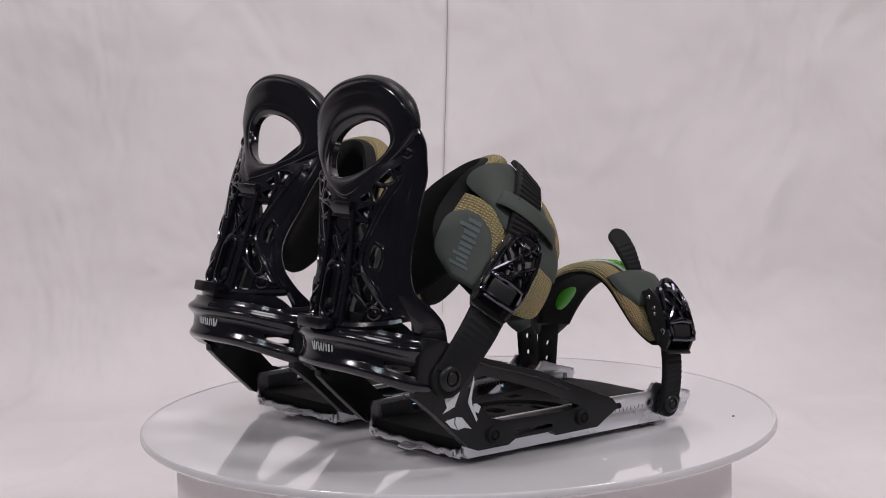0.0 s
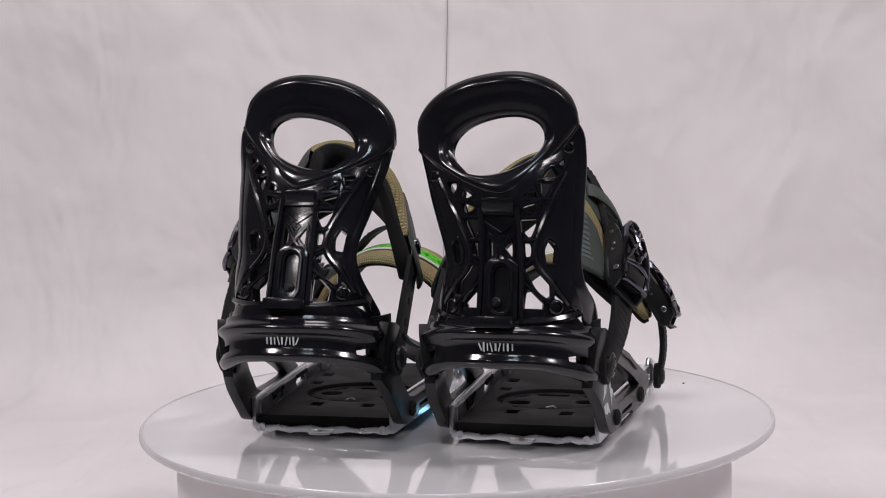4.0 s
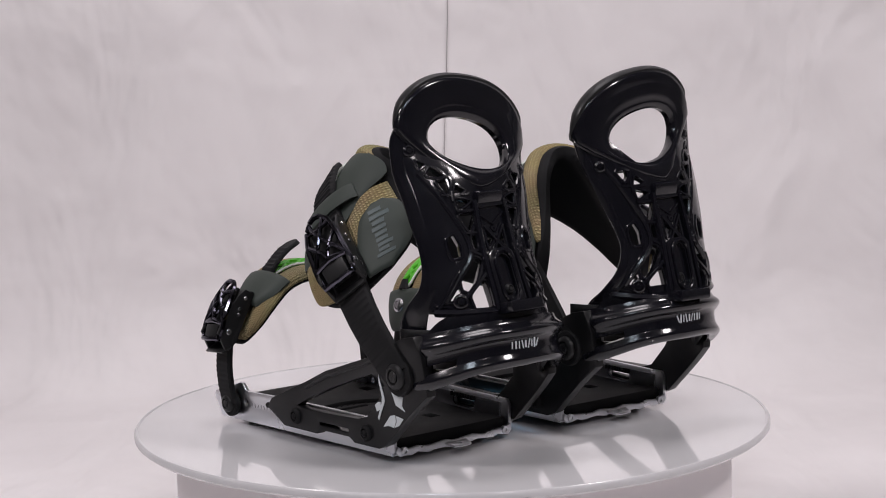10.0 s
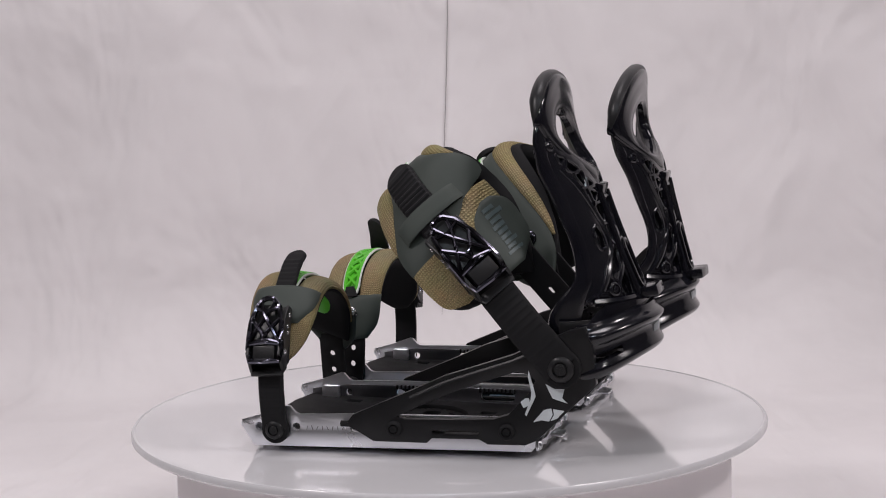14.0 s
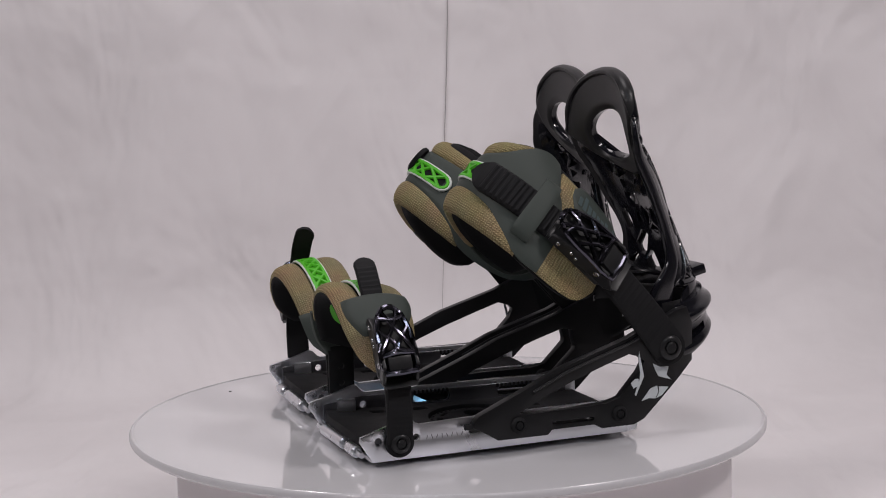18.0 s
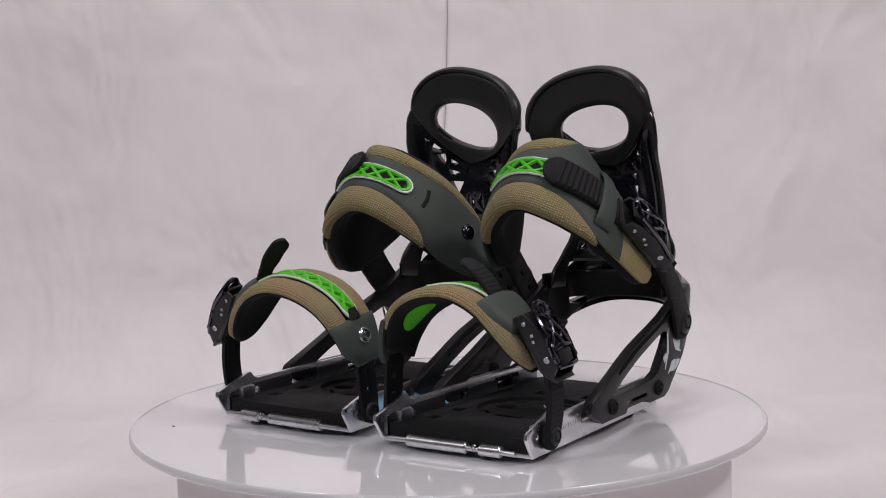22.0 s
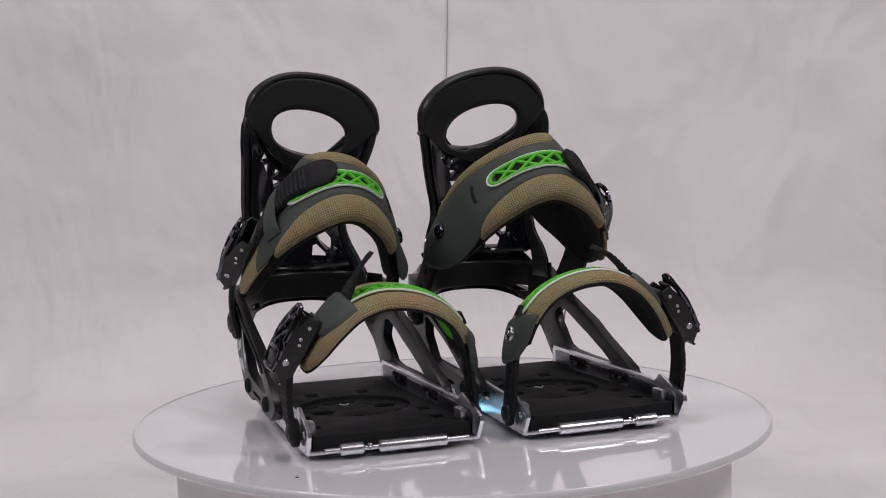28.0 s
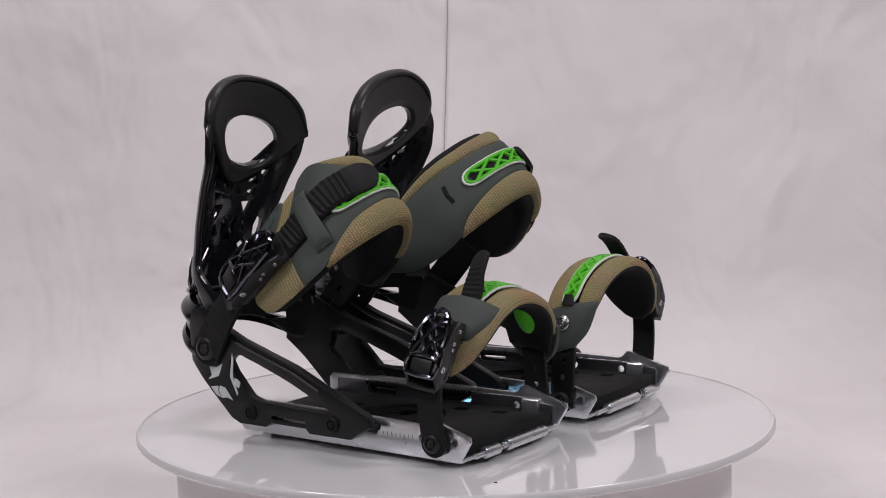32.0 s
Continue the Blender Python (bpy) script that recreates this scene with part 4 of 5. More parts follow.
def buckle(parent, m, length, wide, name_label):
    """A ratchet buckle: base, two cheeks with rivets, a lever of crossing chrome bars. m: x along (to the foot), y across, z out."""
    base = bmesh.new()
    plate([(-0.5 * length, -wide * 0.42), (0.40 * length, -wide * 0.5), (0.56 * length, -wide * 0.32), (0.56 * length, wide * 0.32), (0.40 * length, wide * 0.5), (-0.5 * length, wide * 0.42)], [], lambda a, b, h: m @ Vector((a, b, h)), 0.0, 0.0035, 0.0008, base)
    ob = part("buckle", base, SATIN, parent, name_label)
    for s in (1, -1):
        cheek = plate([(-0.46 * length, 0.0), (0.50 * length, 0.0), (0.60 * length, 0.004), (0.40 * length, 0.0150), (0.05 * length, 0.0140), (-0.30 * length, 0.0105), (-0.47 * length, 0.007)], [], lambda a, b, h: m @ Vector((a, s * (wide * 0.43 + h), b + 0.002)), -0.001, 0.0012, 0.0005)
        ch = part("cheek", cheek, SATIN, ob)
        for a, b, r in ((-0.33, 0.0065, 0.0016), (-0.12, 0.0080, 0.0015), (-0.03, 0.0068, 0.0014), (0.30, 0.0090, 0.0024)):
            at = m @ Vector((a * length, s * (wide * 0.43 + 0.0012), b))
            n = m.to_3x3() @ Vector((0, s, 0))
            part("rivet", lathe([(0.0002, -0.0006), (r, -0.0006), (r, 0.0004), (r * 0.8, 0.0008), (r * 0.45, 0.0008), (r * 0.4, 0.0004), (0.0002, 0.0004)], 12, facing(n, at)), STEEL, ch)

    def top(a, b):
        z = 0.0120 + 0.0065 * math.cos(a * 1.9 + 0.1) - 0.0026 * (b * 2) ** 2
        taper = 1.0 - 0.32 * max(0.0, -a - 0.15) / 0.35
        return m @ Vector((a * length, b * wide * taper, z))

    def bar(path, r):
        pts = []
        for p, q in zip(path, path[1:]):
            pts += [top(between(p[0], q[0], k / 5), between(p[1], q[1], k / 5)) for k in range(5)]
        pts.append(top(*path[-1]))
        return tube(pts, r, 7)

    frame_path = [(-0.52, -0.22), (-0.40, -0.40), (0.30, -0.46), (0.48, -0.40), (0.50, 0.0), (0.48, 0.40), (0.30, 0.46), (-0.40, 0.40), (-0.52, 0.22), (-0.54, 0.0), (-0.52, -0.22)]
    lever = part("lever", bar(frame_path, 0.0019), CHROME, ob, "dark chrome lever of crossing bars")
    for path in ([(-0.50, -0.30), (-0.1, 0.10), (0.22, 0.44)], [(-0.50, 0.30), (-0.1, -0.10), (0.22, -0.44)], [(-0.2, -0.42), (0.06, -0.06), (0.16, 0.0), (0.22, 0.42)], [(-0.2, 0.42), (0.06, 0.06), (0.16, 0.0), (0.22, -0.42)],
                 [(-0.36, 0.38), (-0.30, 0.0), (-0.36, -0.38)], [(0.22, -0.44), (0.20, 0.0), (0.22, 0.44)]):
        part("lever_bar", bar(path, 0.0015), CHROME, lever)
    under = plate([(-0.46, -0.36), (0.20, -0.40), (0.20, 0.40), (-0.46, 0.36)], [], lambda a, b, h: top(a, b) - m.to_3x3() @ Vector((0, 0, h)), 0.0030, 0.0050)
    part("lever_web", under, SATIN, lever)
    thumb = box((length * 0.26, wide * 0.62, 0.007), m @ pose(length * 0.36, 0, 0.0125, 0, 14, 0), 0.0016)
    part("release_tab", thumb, SATIN, ob, "black release tab")
    lip = plate([(0, -wide * 0.5), (0.0, wide * 0.5), (length * 0.16, wide * 0.42), (length * 0.16, -wide * 0.42)], [], lambda a, b, h: m @ Vector((length * 0.50 + a, b, 0.0035 + a * 0.45 + h)), -0.001, 0.001, 0.0004)
    part("lip", lip, SATIN, ob)
    return ob


def ankle_strap(root):
    crown = Vector((0, 0.002, 0.1830)) if SIDE[0] < 0 else Vector((0, -0.0050, 0.1752))
    inner, outer, low = (0.96, 0.88, 0.0) if SIDE[0] < 0 else (0.86, 0.88, 0.05)  # one strap is pulled a little further through its buckle
    mid_of, normal_of = arch([(u, x * (curve([(-0.95, 1.06), (-0.5, inner), (-0.1, inner)], u) if x < 0 else outer), d) for u, x, d in ANK_STATIONS], ANK_AWAY)
    mid = mid_of(crown)
    wide = [(-1.05, 0.008), (-0.86, 0.010), (-0.80, 0.018), (-0.70, 0.026), (-0.45, 0.0315), (0.0, 0.0315), (0.45, 0.033), (0.7, 0.033), (0.9, 0.029), (1.05, 0.021)]
    skew = [(-1.05, 0.0), (-0.5, 0.0), (0.15, 0.0), (0.35, -0.005), (0.6, -0.014), (0.8, -0.0165), (1.05, -0.014)]  # the outer flank turns to the rear
    plain = strap_surface(mid, lambda u: ANK_ACROSS * curve(wide, u) + Vector((curve(skew, u), 0, 0)), normal_of, 0.0048)
    swell = [(-1.05, 0.0), (-0.1, 0.0), (0.15, 0.10), (0.35, 0.24), (0.6, 0.24), (0.8, 0.12), (1.05, 0.05)]  # the rear edge swells over the outer flank

    wrap = [(-1.05, 0.0), (0.25, 0.0), (0.45, 0.006), (0.7, 0.011), (0.9, 0.009), (1.05, 0.006)]  # and curls in to the heel

    def shaped(u, v):
        p, n = plain(u, v * (1 + curve(swell, u)) if v > 0 else v)
        return p - Vector((curve(wrap, u) * max(0.0, v - 0.15) ** 2, 0, 0)), n

    def pos(u, v):
        p, n = shaped(u, v)
        e = 0.015
        m = (shaped(u + e, v)[0] - shaped(u - e, v)[0]).cross(shaped(u, v + e)[0] - shaped(u, v - e)[0]).normalized()
        return p, m if m.dot(n) > 0 else -m

    size = (0.125, 0.032)
    strap = part("ankle_strap", patch(pos, -0.84, 0.945, lambda u: curve([(-0.84, -0.55), (-0.79, -0.86), (-0.70, -1.0), (0.7, -1.0), (0.82, -0.95), (0.88, -0.84), (0.92, -0.68), (0.945, -0.44)], u), lambda u: curve([(-0.84, 0.0), (-0.78, 0.30), (-0.70, 0.56), (-0.58, 0.90), (-0.45, 1.10), (-0.2, 1.16), (0.1, 1.12), (0.72, 1.08), (0.82, 1.0), (0.88, 0.88), (0.92, 0.72), (0.945, 0.48)], u), lambda s, t: -0.0108 - 0.0025 * math.sin(math.pi * t) ** 0.5, lambda s, t: -0.001 + 0.0022 * max(0.0, (t - 0.90) / 0.10), 60, 24, size), FOAM, root, "black foam-lined padded ankle strap")

    tan_front = patch(pos, -0.47, 0.51, -1.0, lambda u: curve([(-0.47, -0.93), (-0.38, -0.64), (-0.2, -0.43), (0.1, -0.37), (0.3, -0.45), (0.42, -0.68), (0.51, -0.93)], u), lambda s, t: -0.0045 + 0.003 * t, lambda s, t: 0.0022 + 0.0034 * math.sin(math.pi * t) ** 0.6 * math.sin(math.pi * s) ** 0.3, 48, 12, size)
    part("front_fabric", tan_front, TAN, strap, "tan woven fabric along the front edge")
    tan_low = patch(pos, 0.55, 0.905, lambda u: curve([(0.55, -0.96), (0.75, -0.99), (0.85, -0.92), (0.905, -0.60)], u), lambda u: curve([(0.55, -0.40), (0.7, 0.0), (0.905, 0.1)], u), -0.0015, 0.0030, 26, 14, size)
    part("lower_fabric", tan_low, TAN, strap, "tan woven fabric under the buckle")
    tan_rear = patch(pos, -0.66, 0.30, lambda u: curve([(-0.66, 0.58), (-0.5, 0.58), (0.0, 0.47), (0.15, 0.56), (0.30, 0.93)], u), lambda u: curve([(-0.66, 0.66), (-0.58, 0.80), (-0.45, 0.90), (-0.2, 0.92), (0.1, 0.97), (0.30, 1.0)], u), lambda s, t: -0.0010, lambda s, t: 0.0022 - 0.0026 * t ** 4 + 0.0034 * math.sin(math.pi * t) ** 0.6 * math.sin(math.pi * s) ** 0.3, 44, 14, size)
    part("rear_fabric", tan_rear, TAN, strap, "tan woven fabric along the rear edge")
    tan_side = patch(pos, 0.515, 0.80, lambda u: curve([(0.515, 0.50), (0.62, 0.16), (0.80, 0.10)], u), 0.93, -0.0015, lambda s, t: 0.0026 + 0.0014 * math.sin(math.pi * t) * (1 - s), 20, 10, size)
    part("side_fabric", tan_side, TAN, strap, "tan woven fabric beside the keeper")
    shell = patch(pos, -0.87, 0.62, lambda u: curve([(-0.87, -0.90), (-0.75, -0.97), (-0.49, -0.97), (-0.38, -0.68), (-0.2, -0.47), (0.1, -0.41), (0.3, -0.49), (0.42, -0.72), (0.52, -0.96), (0.62, -0.98)], u),
                  lambda u: curve([(-0.87, -0.45), (-0.84, 0.02), (-0.78, 0.36), (-0.70, 0.52), (-0.62, 0.60), (-0.5, 0.62), (0.0, 0.51), (0.15, 0.60), (0.27, 0.95), (0.48, 0.97), (0.53, 0.60), (0.58, 0.30), (0.62, -0.10)], u), 0.0008, 0.0040, 72, 18, size)
    part("shell", shell, SHELL, strap, "matt grey-green rubber shell")
    wing_patch = patch(pos, 0.59, 0.95, lambda u: curve([(0.59, 0.66), (0.63, 0.46), (0.70, 0.34), (0.82, 0.24), (0.95, 0.32)], u), lambda u: curve([(0.59, 0.80), (0.63, 0.93), (0.72, 0.99), (0.85, 0.99), (0.95, 0.76)], u), 0.0012, 0.0048, 32, 12, size)
    patch_ob = part("side_patch", wing_patch, SHELL, strap, "grey-green rubber side patch with a faint printed mark")
    mark = bmesh.new()
    for k, (dv, h) in enumerate(((0, 0.13), (0.03, 0.20), (0, 0.13), (-0.01, 0.15), (0, 0.13), (0, 0.13), (0.03, 0.17), (0, 0.12), (0.02, 0.22))):
        u = 0.625 + 0.029 * k
        own = patch(pos, u, u + 0.019, 0.66 + dv - h * 0.6, 0.66 + dv + h * 0.6, 0.0044, 0.0051, 2, 4, size, None, False)
        merge(mark, own)
    part("print", mark, PRINT, patch_ob, "faint grey-blue printed bars")
    insert(strap, pos, -0.31 if SIDE[0] < 0 else -0.27, 0.38, 0.20, 0.0046, 5, True)
    cut = -0.40 if SIDE[0] < 0 else -0.36
    slit = on_strap(pos, [(cut, -0.22), (cut - 0.004, 0.0), (cut + 0.006, 0.24)], 0.0019, 0.0037, 6, False, 0.7)
    part("slit", slit, FOAM, strap, "dark slit in the shell")
    # tongue from the buckle over the crown
    reach = 0.14 if SIDE[0] < 0 else 0.06
    us = [0.74, 0.68, 0.62, 0.55, 0.48, 0.41, 0.34, 0.27, 0.20, reach]
    ride = 0.0 if SIDE[0] < 0 else 0.20
    got = [pos(u, ride * min(1.0, max(0.0, (0.62 - u) / 0.25))) for u in us]
    lift = [0.0045, 0.0045, 0.0046, 0.0048, 0.0052, 0.0058, 0.0062, 0.0066, 0.0070, 0.0076]
    tongue = ladder([p + q * h for (p, q), h in zip(got, lift)], [q for _, q in got], 0.0114, 0.0028, 0.0042, True, 0.34, 0.010 if SIDE[0] < 0 else 0.024)
    part("ladder_tongue", tongue, RUBBER, strap, "black ribbed ladder tongue")
    grip = 0.455 if SIDE[0] < 0 else 0.435
    keeper = patch(pos, grip, grip + 0.075, -0.66, 0.56, lambda s, t: 0.0040 + 0.0045 * math.sin(math.pi * t) ** 0.5, lambda s, t: 0.0062 + 0.0048 * math.sin(math.pi * t) ** 0.5, 8, 20, size)
    part("keeper_loop", keeper, SHELL, strap, "grey-green rubber keeper loop")
    p, q = pos(0.73 + low, -0.02)
    p1, _ = pos(0.855 + low, -0.02)
    along = (p1 - p).normalized()
    across = q.cross(along).normalized()
    m = Matrix(((along.x, across.x, q.x, 0), (along.y, across.y, q.y, 0), (along.z, across.z, q.z, 0), (0, 0, 0, 1)))
    m.translation = p + q * 0.0045
    buckle(root, m, 0.052, 0.030, "black ankle-strap ratchet buckle with chrome lattice lever")
    # ladder strap down to the outer bolt
    end = Vector((0.0618, -0.1168, 0.0598))
    start, sq = pos(0.81 + low, 0.0)
    start = start + sq * 0.008
    n0, n1 = sq, Vector((1, 0, 0))
    run = [start.lerp(end, k / 7) + Vector((0.004, 0, 0)) * math.sin(math.pi * k / 7) for k in range(8)]
    way = (end - start).normalized()
    norms = [n0.lerp(n1, k / 7).normalized() for k in range(8)]
    lad = part("ladder_strap", ladder(run, norms, 0.0126, 0.0032, 0.0048, False, 0.06), RUBBER, root, "black ribbed ladder strap")
    foot = lathe([(0.0004, -0.0022), (0.0128, -0.0022), (0.0132, -0.0012), (0.0132, 0.0014), (0.0124, 0.0022), (0.0004, 0.0022)], 24, facing((1, 0, 0), end))
    part("strap_eye", foot, RUBBER, lad)
    bolt_part("bolt", lad, end + Vector((0.0022, 0, 0)), (1, 0, 0), 0.0088, 0.0036, SATIN, "black cross-head bolt")
    # inner hanger with its holes, under the shell's inner end
    end = Vector((-0.0618, -0.1165, 0.0595))
    start, sq = pos(-0.74, 0.0)
    start = start - sq * 0.001
    length, way = (end - start).length, (end - start).normalized()

    def hanger(a, b, h):
        n = sq.lerp(Vector((-1, 0, 0)), min(1, a / length)).normalized()
        return start + way * a + way.cross(n).normalized() * b + n * h

    steps = [length * k / 8 for k in range(9)]
    shape = [(a, -0.0105) for a in steps] + [(a, 0.0105) for a in steps[::-1]]
    hang = part("inner_hanger", plate(shape, [oblong(length * f, 0, 0.0032, 0.0016, 5) for f in (0.42, 0.64)], hanger, -0.0018, 0.0018, 0.0005, None, (steps[1:-1], (0.0,))), RUBBER, root, "black flexible inner hanger with two holes")
    part("strap_eye", lathe([(0.0004, -0.0022), (0.0120, -0.0022), (0.0125, -0.0012), (0.0125, 0.0014), (0.0118, 0.0022), (0.0004, 0.0022)], 24, facing((-1, 0, 0), end)), RUBBER, hang)
    bolt_part("bolt", hang, end + Vector((-0.0022, 0, 0)), (-1, 0, 0), 0.0085, 0.0036, SATIN, "black cross-head bolt")
    p, q = pos(-0.65 if SIDE[0] < 0 else -0.60, 0.05)
    bolt_part("screw", strap, p + q * 0.0040, q, 0.0062, 0.0030, CHROME, "dark chrome strap screw")


def toe_strap(root):
    # one toe strap lies level, the other dips to the front
    lean = 0.14 if SIDE[0] > 0 else 0.06
    twist = [(-1.0, 0.16), (1.0, 0.10)] if SIDE[0] > 0 else [(-1.0, -0.32), (-0.3, -0.18), (0.4, 0.02), (1.0, 0.10)]
    TOE_AWAY = Vector((0, lean, 1)).normalized()
    crown = Vector((0, 0.0885, 0.1060)) if SIDE[0] > 0 else Vector((-0.0010, 0.0860, 0.1080))
    mid_of, normal_of = arch(TOE_STATIONS, TOE_AWAY)
    mid = mid_of(crown)
    wide = [(-1.05, 0.014), (-0.9, 0.0175), (-0.6, 0.0228), (0.0, 0.0250), (0.5, 0.0246), (0.8, 0.0195), (1.05, 0.0120)]
    pos = strap_surface(mid, lambda u: Vector((0, -1, curve(twist, u))).normalized() * curve(wide, u), normal_of, 0.0032)
    size = (0.095, 0.024)
    ends = [(-0.90, 1.0), (0.74, 1.0), (0.86, 0.92), (0.94, 0.76), (1.0, 0.48)]
    strap = part("toe_strap", patch(pos, -0.90, 1.0, lambda u: -curve(ends, u), lambda u: curve(ends, u), lambda s, t: -0.0050 - 0.0022 * math.sin(math.pi * t) ** 0.5, -0.0005, 50, 20, size), FOAM, root, "black-lined padded toe strap")
    for a, b, lab in ((-0.99, -0.26, "front"), (0.26, 0.99, "rear")):
        own = patch(pos, -0.72, 0.97, lambda u: a * curve(ends, u), lambda u: b * curve(ends, u), -0.004, lambda s, t: 0.0018 + 0.0018 * math.sin(math.pi * t) ** 0.6, 48, 10, size)
        part("fabric", own, TAN, strap, "tan woven fabric along the %s edge" % lab)
    mid_own = patch(pos, 0.55, 0.92, -0.30, 0.30, -0.001, 0.0024, 14, 6, size)
    part("fabric", mid_own, TAN, strap)
    insert(strap, pos, -0.66, 0.52, 0.26, 0.0030, 8, False)
    far, long, broad = (-0.46, 0.21, 0.46) if SIDE[0] < 0 else (-0.60, 0.15, 0.36)
    oval = lambda u: broad * math.sqrt(max(0.02, 1 - ((u - far) / (long + 0.005)) ** 2))
    under = patch(pos, far - long, far + long, lambda u: -oval(u), oval, lambda s, t: -0.0080 - 0.0022 * math.sin(math.pi * t) * math.sin(math.pi * s), -0.0060, 16, 8, size)
    part("green_pad", under, GREEN, strap, "green oval pad on the underside")
    sock = patch(pos, -1.03, -0.65, lambda u: curve([(-1.03, -0.7), (-0.9, -1.02), (-0.65, -1.02)], u), lambda u: curve([(-1.03, 0.7), (-0.9, 1.02), (-0.65, 1.02)], u), -0.001, 0.0050, 20, 16, size)
    part("end_cover", sock, SHELL, strap, "grey-green rubber end cover")
    cover = patch(pos, 0.28, 0.64, lambda u: curve([(0.28, -0.84), (0.38, -0.86), (0.50, -0.80), (0.64, -0.62)], u), lambda u: curve([(0.28, 0.95), (0.38, 0.96), (0.50, 0.88), (0.64, 0.64)], u), -0.001, lambda s, t: 0.0046 + 0.0040 * math.sin(math.pi * t) ** 0.7, 20, 18, size)
    part("keeper_cover", cover, SHELL, strap, "grey-green rubber keeper round the strap")
    got = [pos(u, 0.0) for u in (0.86, 0.72, 0.56, 0.42, 0.29)]
    pts = [p + q * 0.0046 for p, q in got]
    norms = [q for _, q in got]
    tip = Vector((0.0070, 0.0855, 0.1330)) if SIDE[0] > 0 else Vector((-0.0006, 0.0835, 0.1270))
    rise = (tip - pts[4]).length * 0.10
    for k in range(1, 6):
        pts.append(pts[4].lerp(tip, k / 5) + TOE_AWAY * (rise * math.sin(math.pi * k / 5)))
        way = (tip - pts[4]).normalized()
        flat = (TOE_AWAY - way * TOE_AWAY.dot(way)).normalized()
        if SIDE[0] > 0:  # this tongue has a twist in it
            edge_on = way.cross(Vector((0.28, 0.95, 0.12))).normalized()
            flat = flat.lerp(edge_on if edge_on.dot(flat) > 0 else -edge_on, min(1.0, k / 2)).normalized()
        norms.append(flat)
    part("ladder_tongue", ladder(pts, norms, 0.0073, 0.0024, 0.0038, True, 0.22, 0.012), RUBBER, strap, "black ribbed tongue standing up from the strap")
    part("tongue_end", tube([pos(-0.66, 0)[0] + pos(-0.66, 0)[1] * 0.004, pos(-0.58, 0)[0] + pos(-0.58, 0)[1] * 0.006], [0.006, 0.0035], 8, [pos(-0.66, 0)[1]] * 2, 0.5), RUBBER, strap)
    p, q = pos(0.80, 0.0)
    p1, _ = pos(0.92, 0.0)
    along = (p1 - p).normalized()
    across = q.cross(along).normalized()
    m = Matrix(((along.x, across.x, q.x, 0), (along.y, across.y, q.y, 0), (along.z, across.z, q.z, 0), (0, 0, 0, 1)))
    m.translation = p + q * 0.0062
    buckle(root, m, 0.044, 0.026, "black toe-strap ratchet buckle with chrome lattice lever")
    end = Vector((0.0650, 0.0820, 0.0135))
    start = pos(0.99, 0.0)[0] + pos(0.99, 0.0)[1] * 0.008
    n0 = pos(0.99, 0.0)[1]
    run = [start.lerp(end, k / 7) + Vector((0.003, 0, 0)) * math.sin(math.pi * k / 7) for k in range(8)]
    norms = [n0.lerp(Vector((1, 0, 0)), k / 7).normalized() for k in range(8)]
    lad = part("ladder_strap", ladder(run, norms, 0.0088, 0.0030, 0.0036, False, 0.12), RUBBER, root, "black ribbed toe ladder strap")
    part("strap_eye", lathe([(0.0004, -0.0022), (0.0095, -0.0022), (0.0098, -0.0012), (0.0098, 0.0014), (0.0090, 0.0022), (0.0004, 0.0022)], 24, facing((1, 0, 0), end)), RUBBER, lad)
    bolt_part("bolt", lad, end + Vector((0.0022, 0, 0)), (1, 0, 0), 0.0066, 0.0030, SATIN, "black cross-head bolt")
    end = Vector((-0.0645, 0.0820, 0.0135))
    start = pos(-0.92, 0.0)[0]
    sq = pos(-0.92, 0.0)[1]
    length = (end - start).length
    way = (end - start).normalized()

    def hanger(a, b, h):
        p = start + way * a
        n = sq.lerp(Vector((-1, 0, 0)), min(1, a / length)).normalized()
        w = way.cross(n).normalized()
        return p + w * b + n * h

    strip_out = [(0, -0.0095)] + [(length * k / 6, -0.0092) for k in range(1, 6)] + [(length + 0.007, -0.006), (length + 0.0092, 0.0), (length + 0.007, 0.006)] + [(length * k / 6, 0.0092) for k in range(5, 0, -1)] + [(0, 0.0095)]
    hang = part("inner_hanger", plate(strip_out, [circle(length * 0.34, 0, 0.0022, 10), circle(length * 0.62, 0, 0.0022, 10)], hanger, -0.0015, 0.0015, 0.0004), RUBBER, root, "black strap hanger with round holes")
    bolt_part("bolt", hang, end + Vector((-0.0015, 0, 0)), (-1, 0, 0), 0.0066, 0.0030, SATIN, "black cross-head bolt")
    p, q = pos(-0.80, 0.0)
    bolt_part("screw", strap, p + q * 0.0048, q, 0.0058, 0.0028, STEEL, "steel strap screw")


def binding(side, foot):
    SIDE[0] = side
    ROLL[0] = 0.0030 if foot == "right" else 0.0
    SET[0] = Vector((0, -0.005, -0.002)) if foot == "right" else Vector((0, 0, 0))
    LEAN[0] = 8.0 if foot == "right" else 0.0  # the two highbacks are set at different leans
    root = tagged(new("snowboard_binding"), "black snowboard binding with tan and grey-green straps, highback %s" % ("leaning far back" if foot == "right" else "set upright"), "snowboard binding", group="pair of bindings on the turntable")
    root.empty_display_size = 0.05
    chassis(root)
    footbed(root)
    heel_frame(root)
    highback(root)
    ankle_strap(root)
    toe_strap(root)
    SIDE[0] = 1
    return root


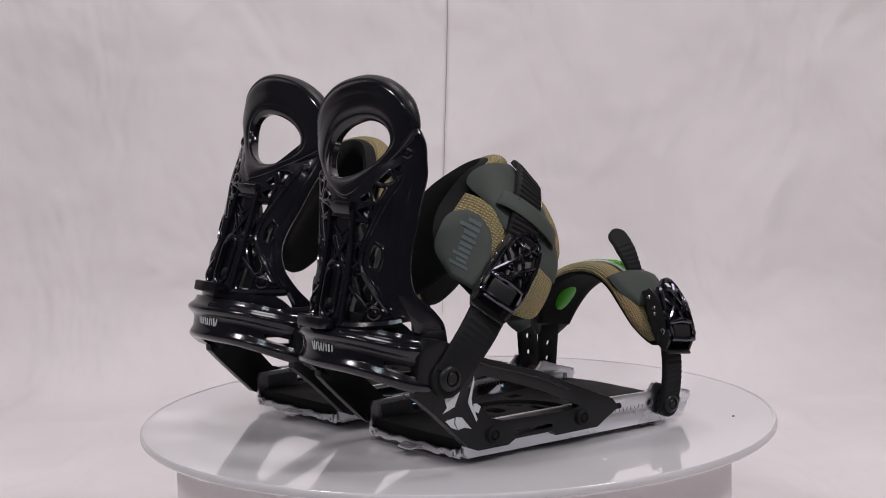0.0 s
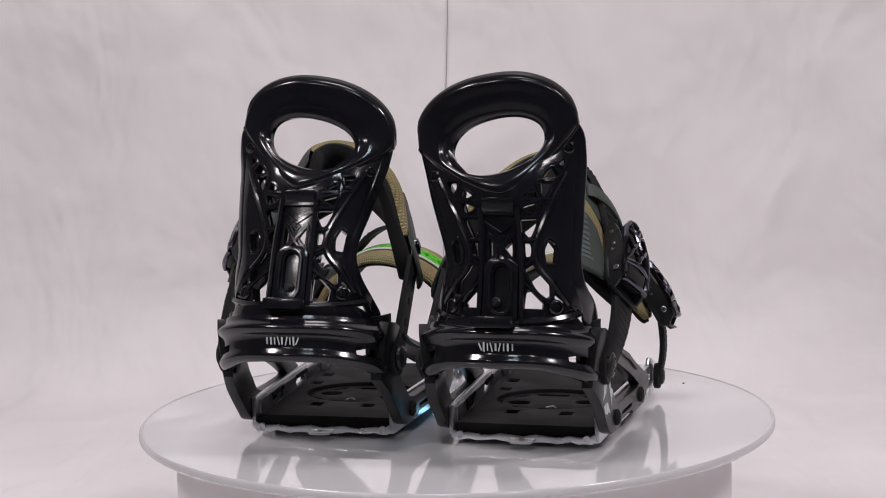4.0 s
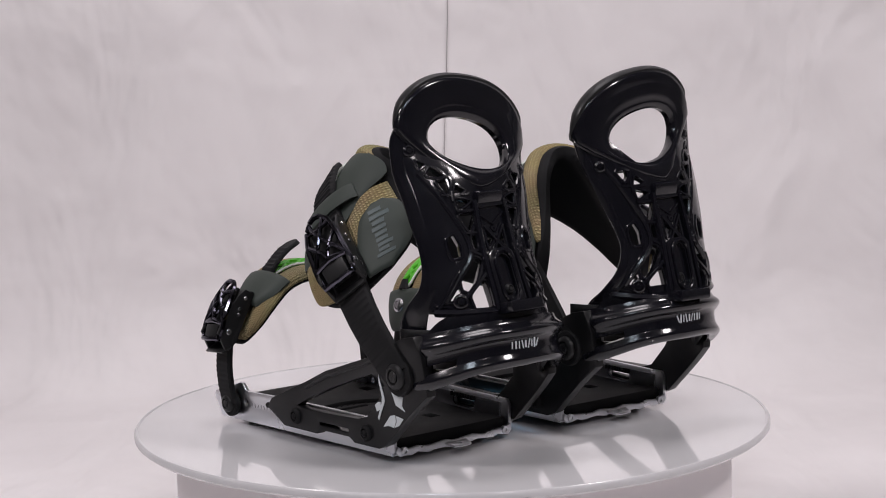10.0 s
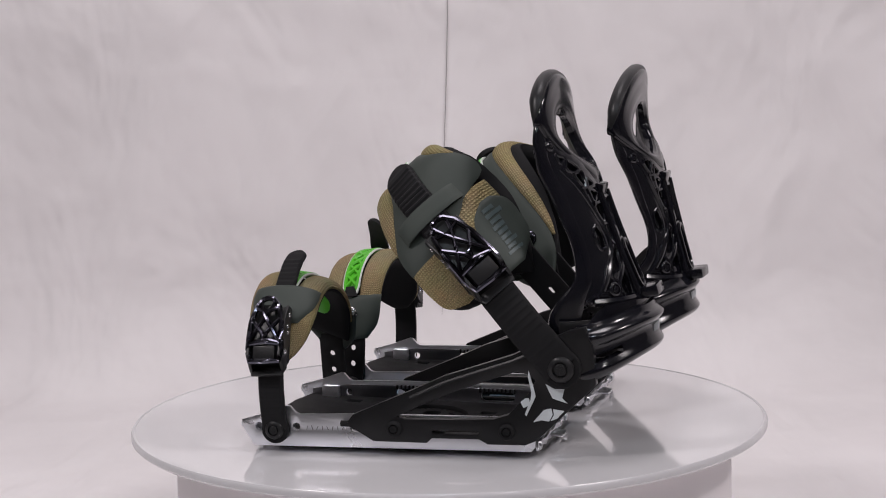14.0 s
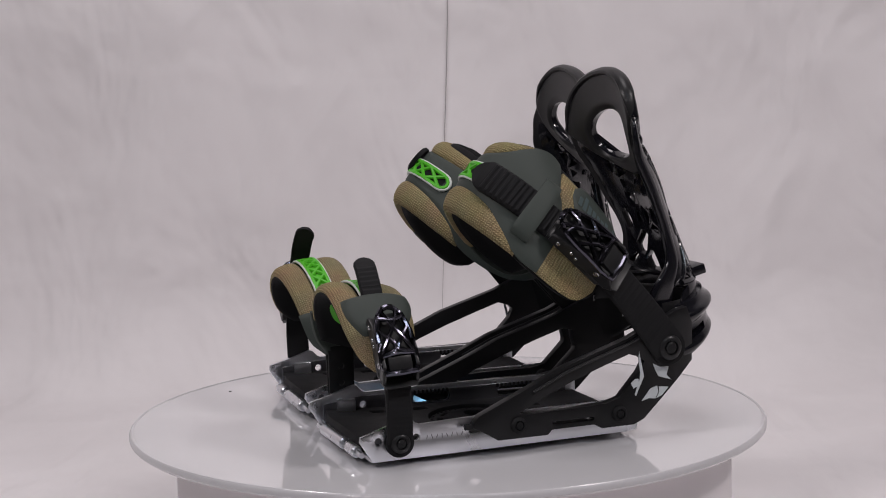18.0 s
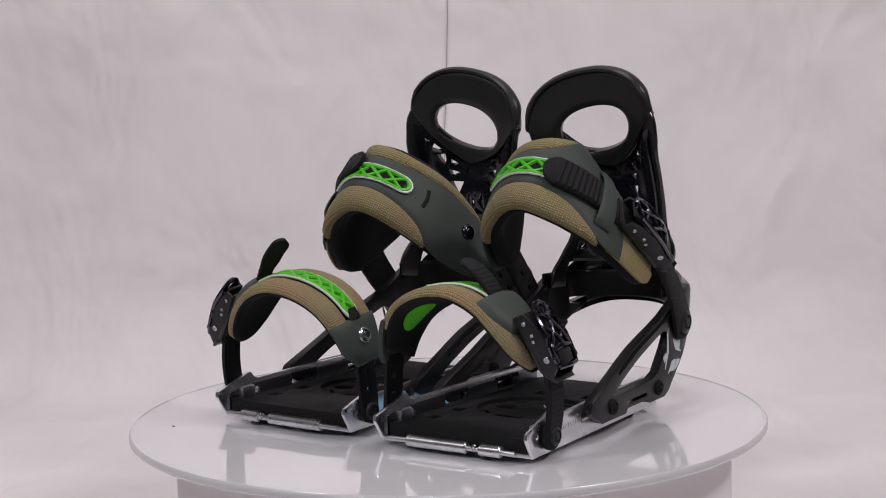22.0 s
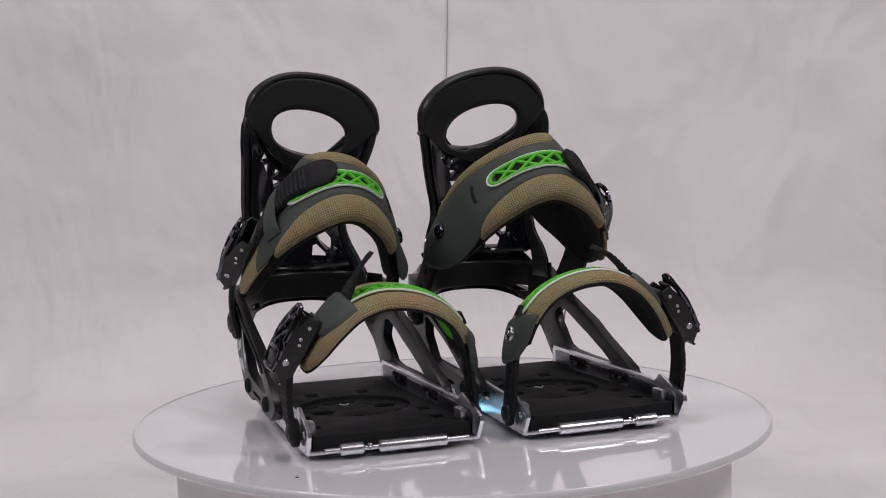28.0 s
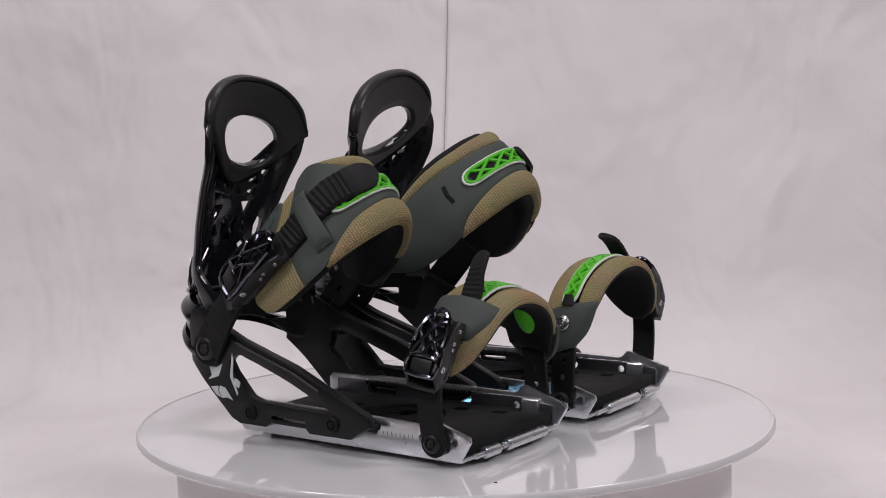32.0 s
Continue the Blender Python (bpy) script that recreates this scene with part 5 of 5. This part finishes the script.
RIGHT, LEFT = binding(1, "right"), binding(-1, "left")
RIGHT_AT, LEFT_AT = pose(0.0765, 0.0040, TOP, 0, 0, 2.0), pose(-0.0737, 0.0015, TOP, 0, 0, 4.0)
def spin(t):
    """The turntable's angle in degrees at t seconds; heels face the camera at 6 s."""
    table = [(0, -53.1), (2, -35.5), (4, -17.8), (6, 0.0), (8, 17.8), (10, 35.6), (12, 53.4), (14, 71.1), (16, 88.7), (18, 106.2), (20, 123.9), (22, 141.8), (24, 160.0), (26, 178.3), (28, 196.7), (30, 214.9), (32, 233.2)]
    return curve(table, t)


def motions():
    times = [0.5 * k for k in range(65)]
    for thing, at in ((TABLE, Matrix.Identity(4)), (RIGHT, RIGHT_AT), (LEFT, LEFT_AT)):
        walk(thing, [(t, pose(0, 0, 0, 0, 0, spin(t)) @ at) for t in times])


motions()
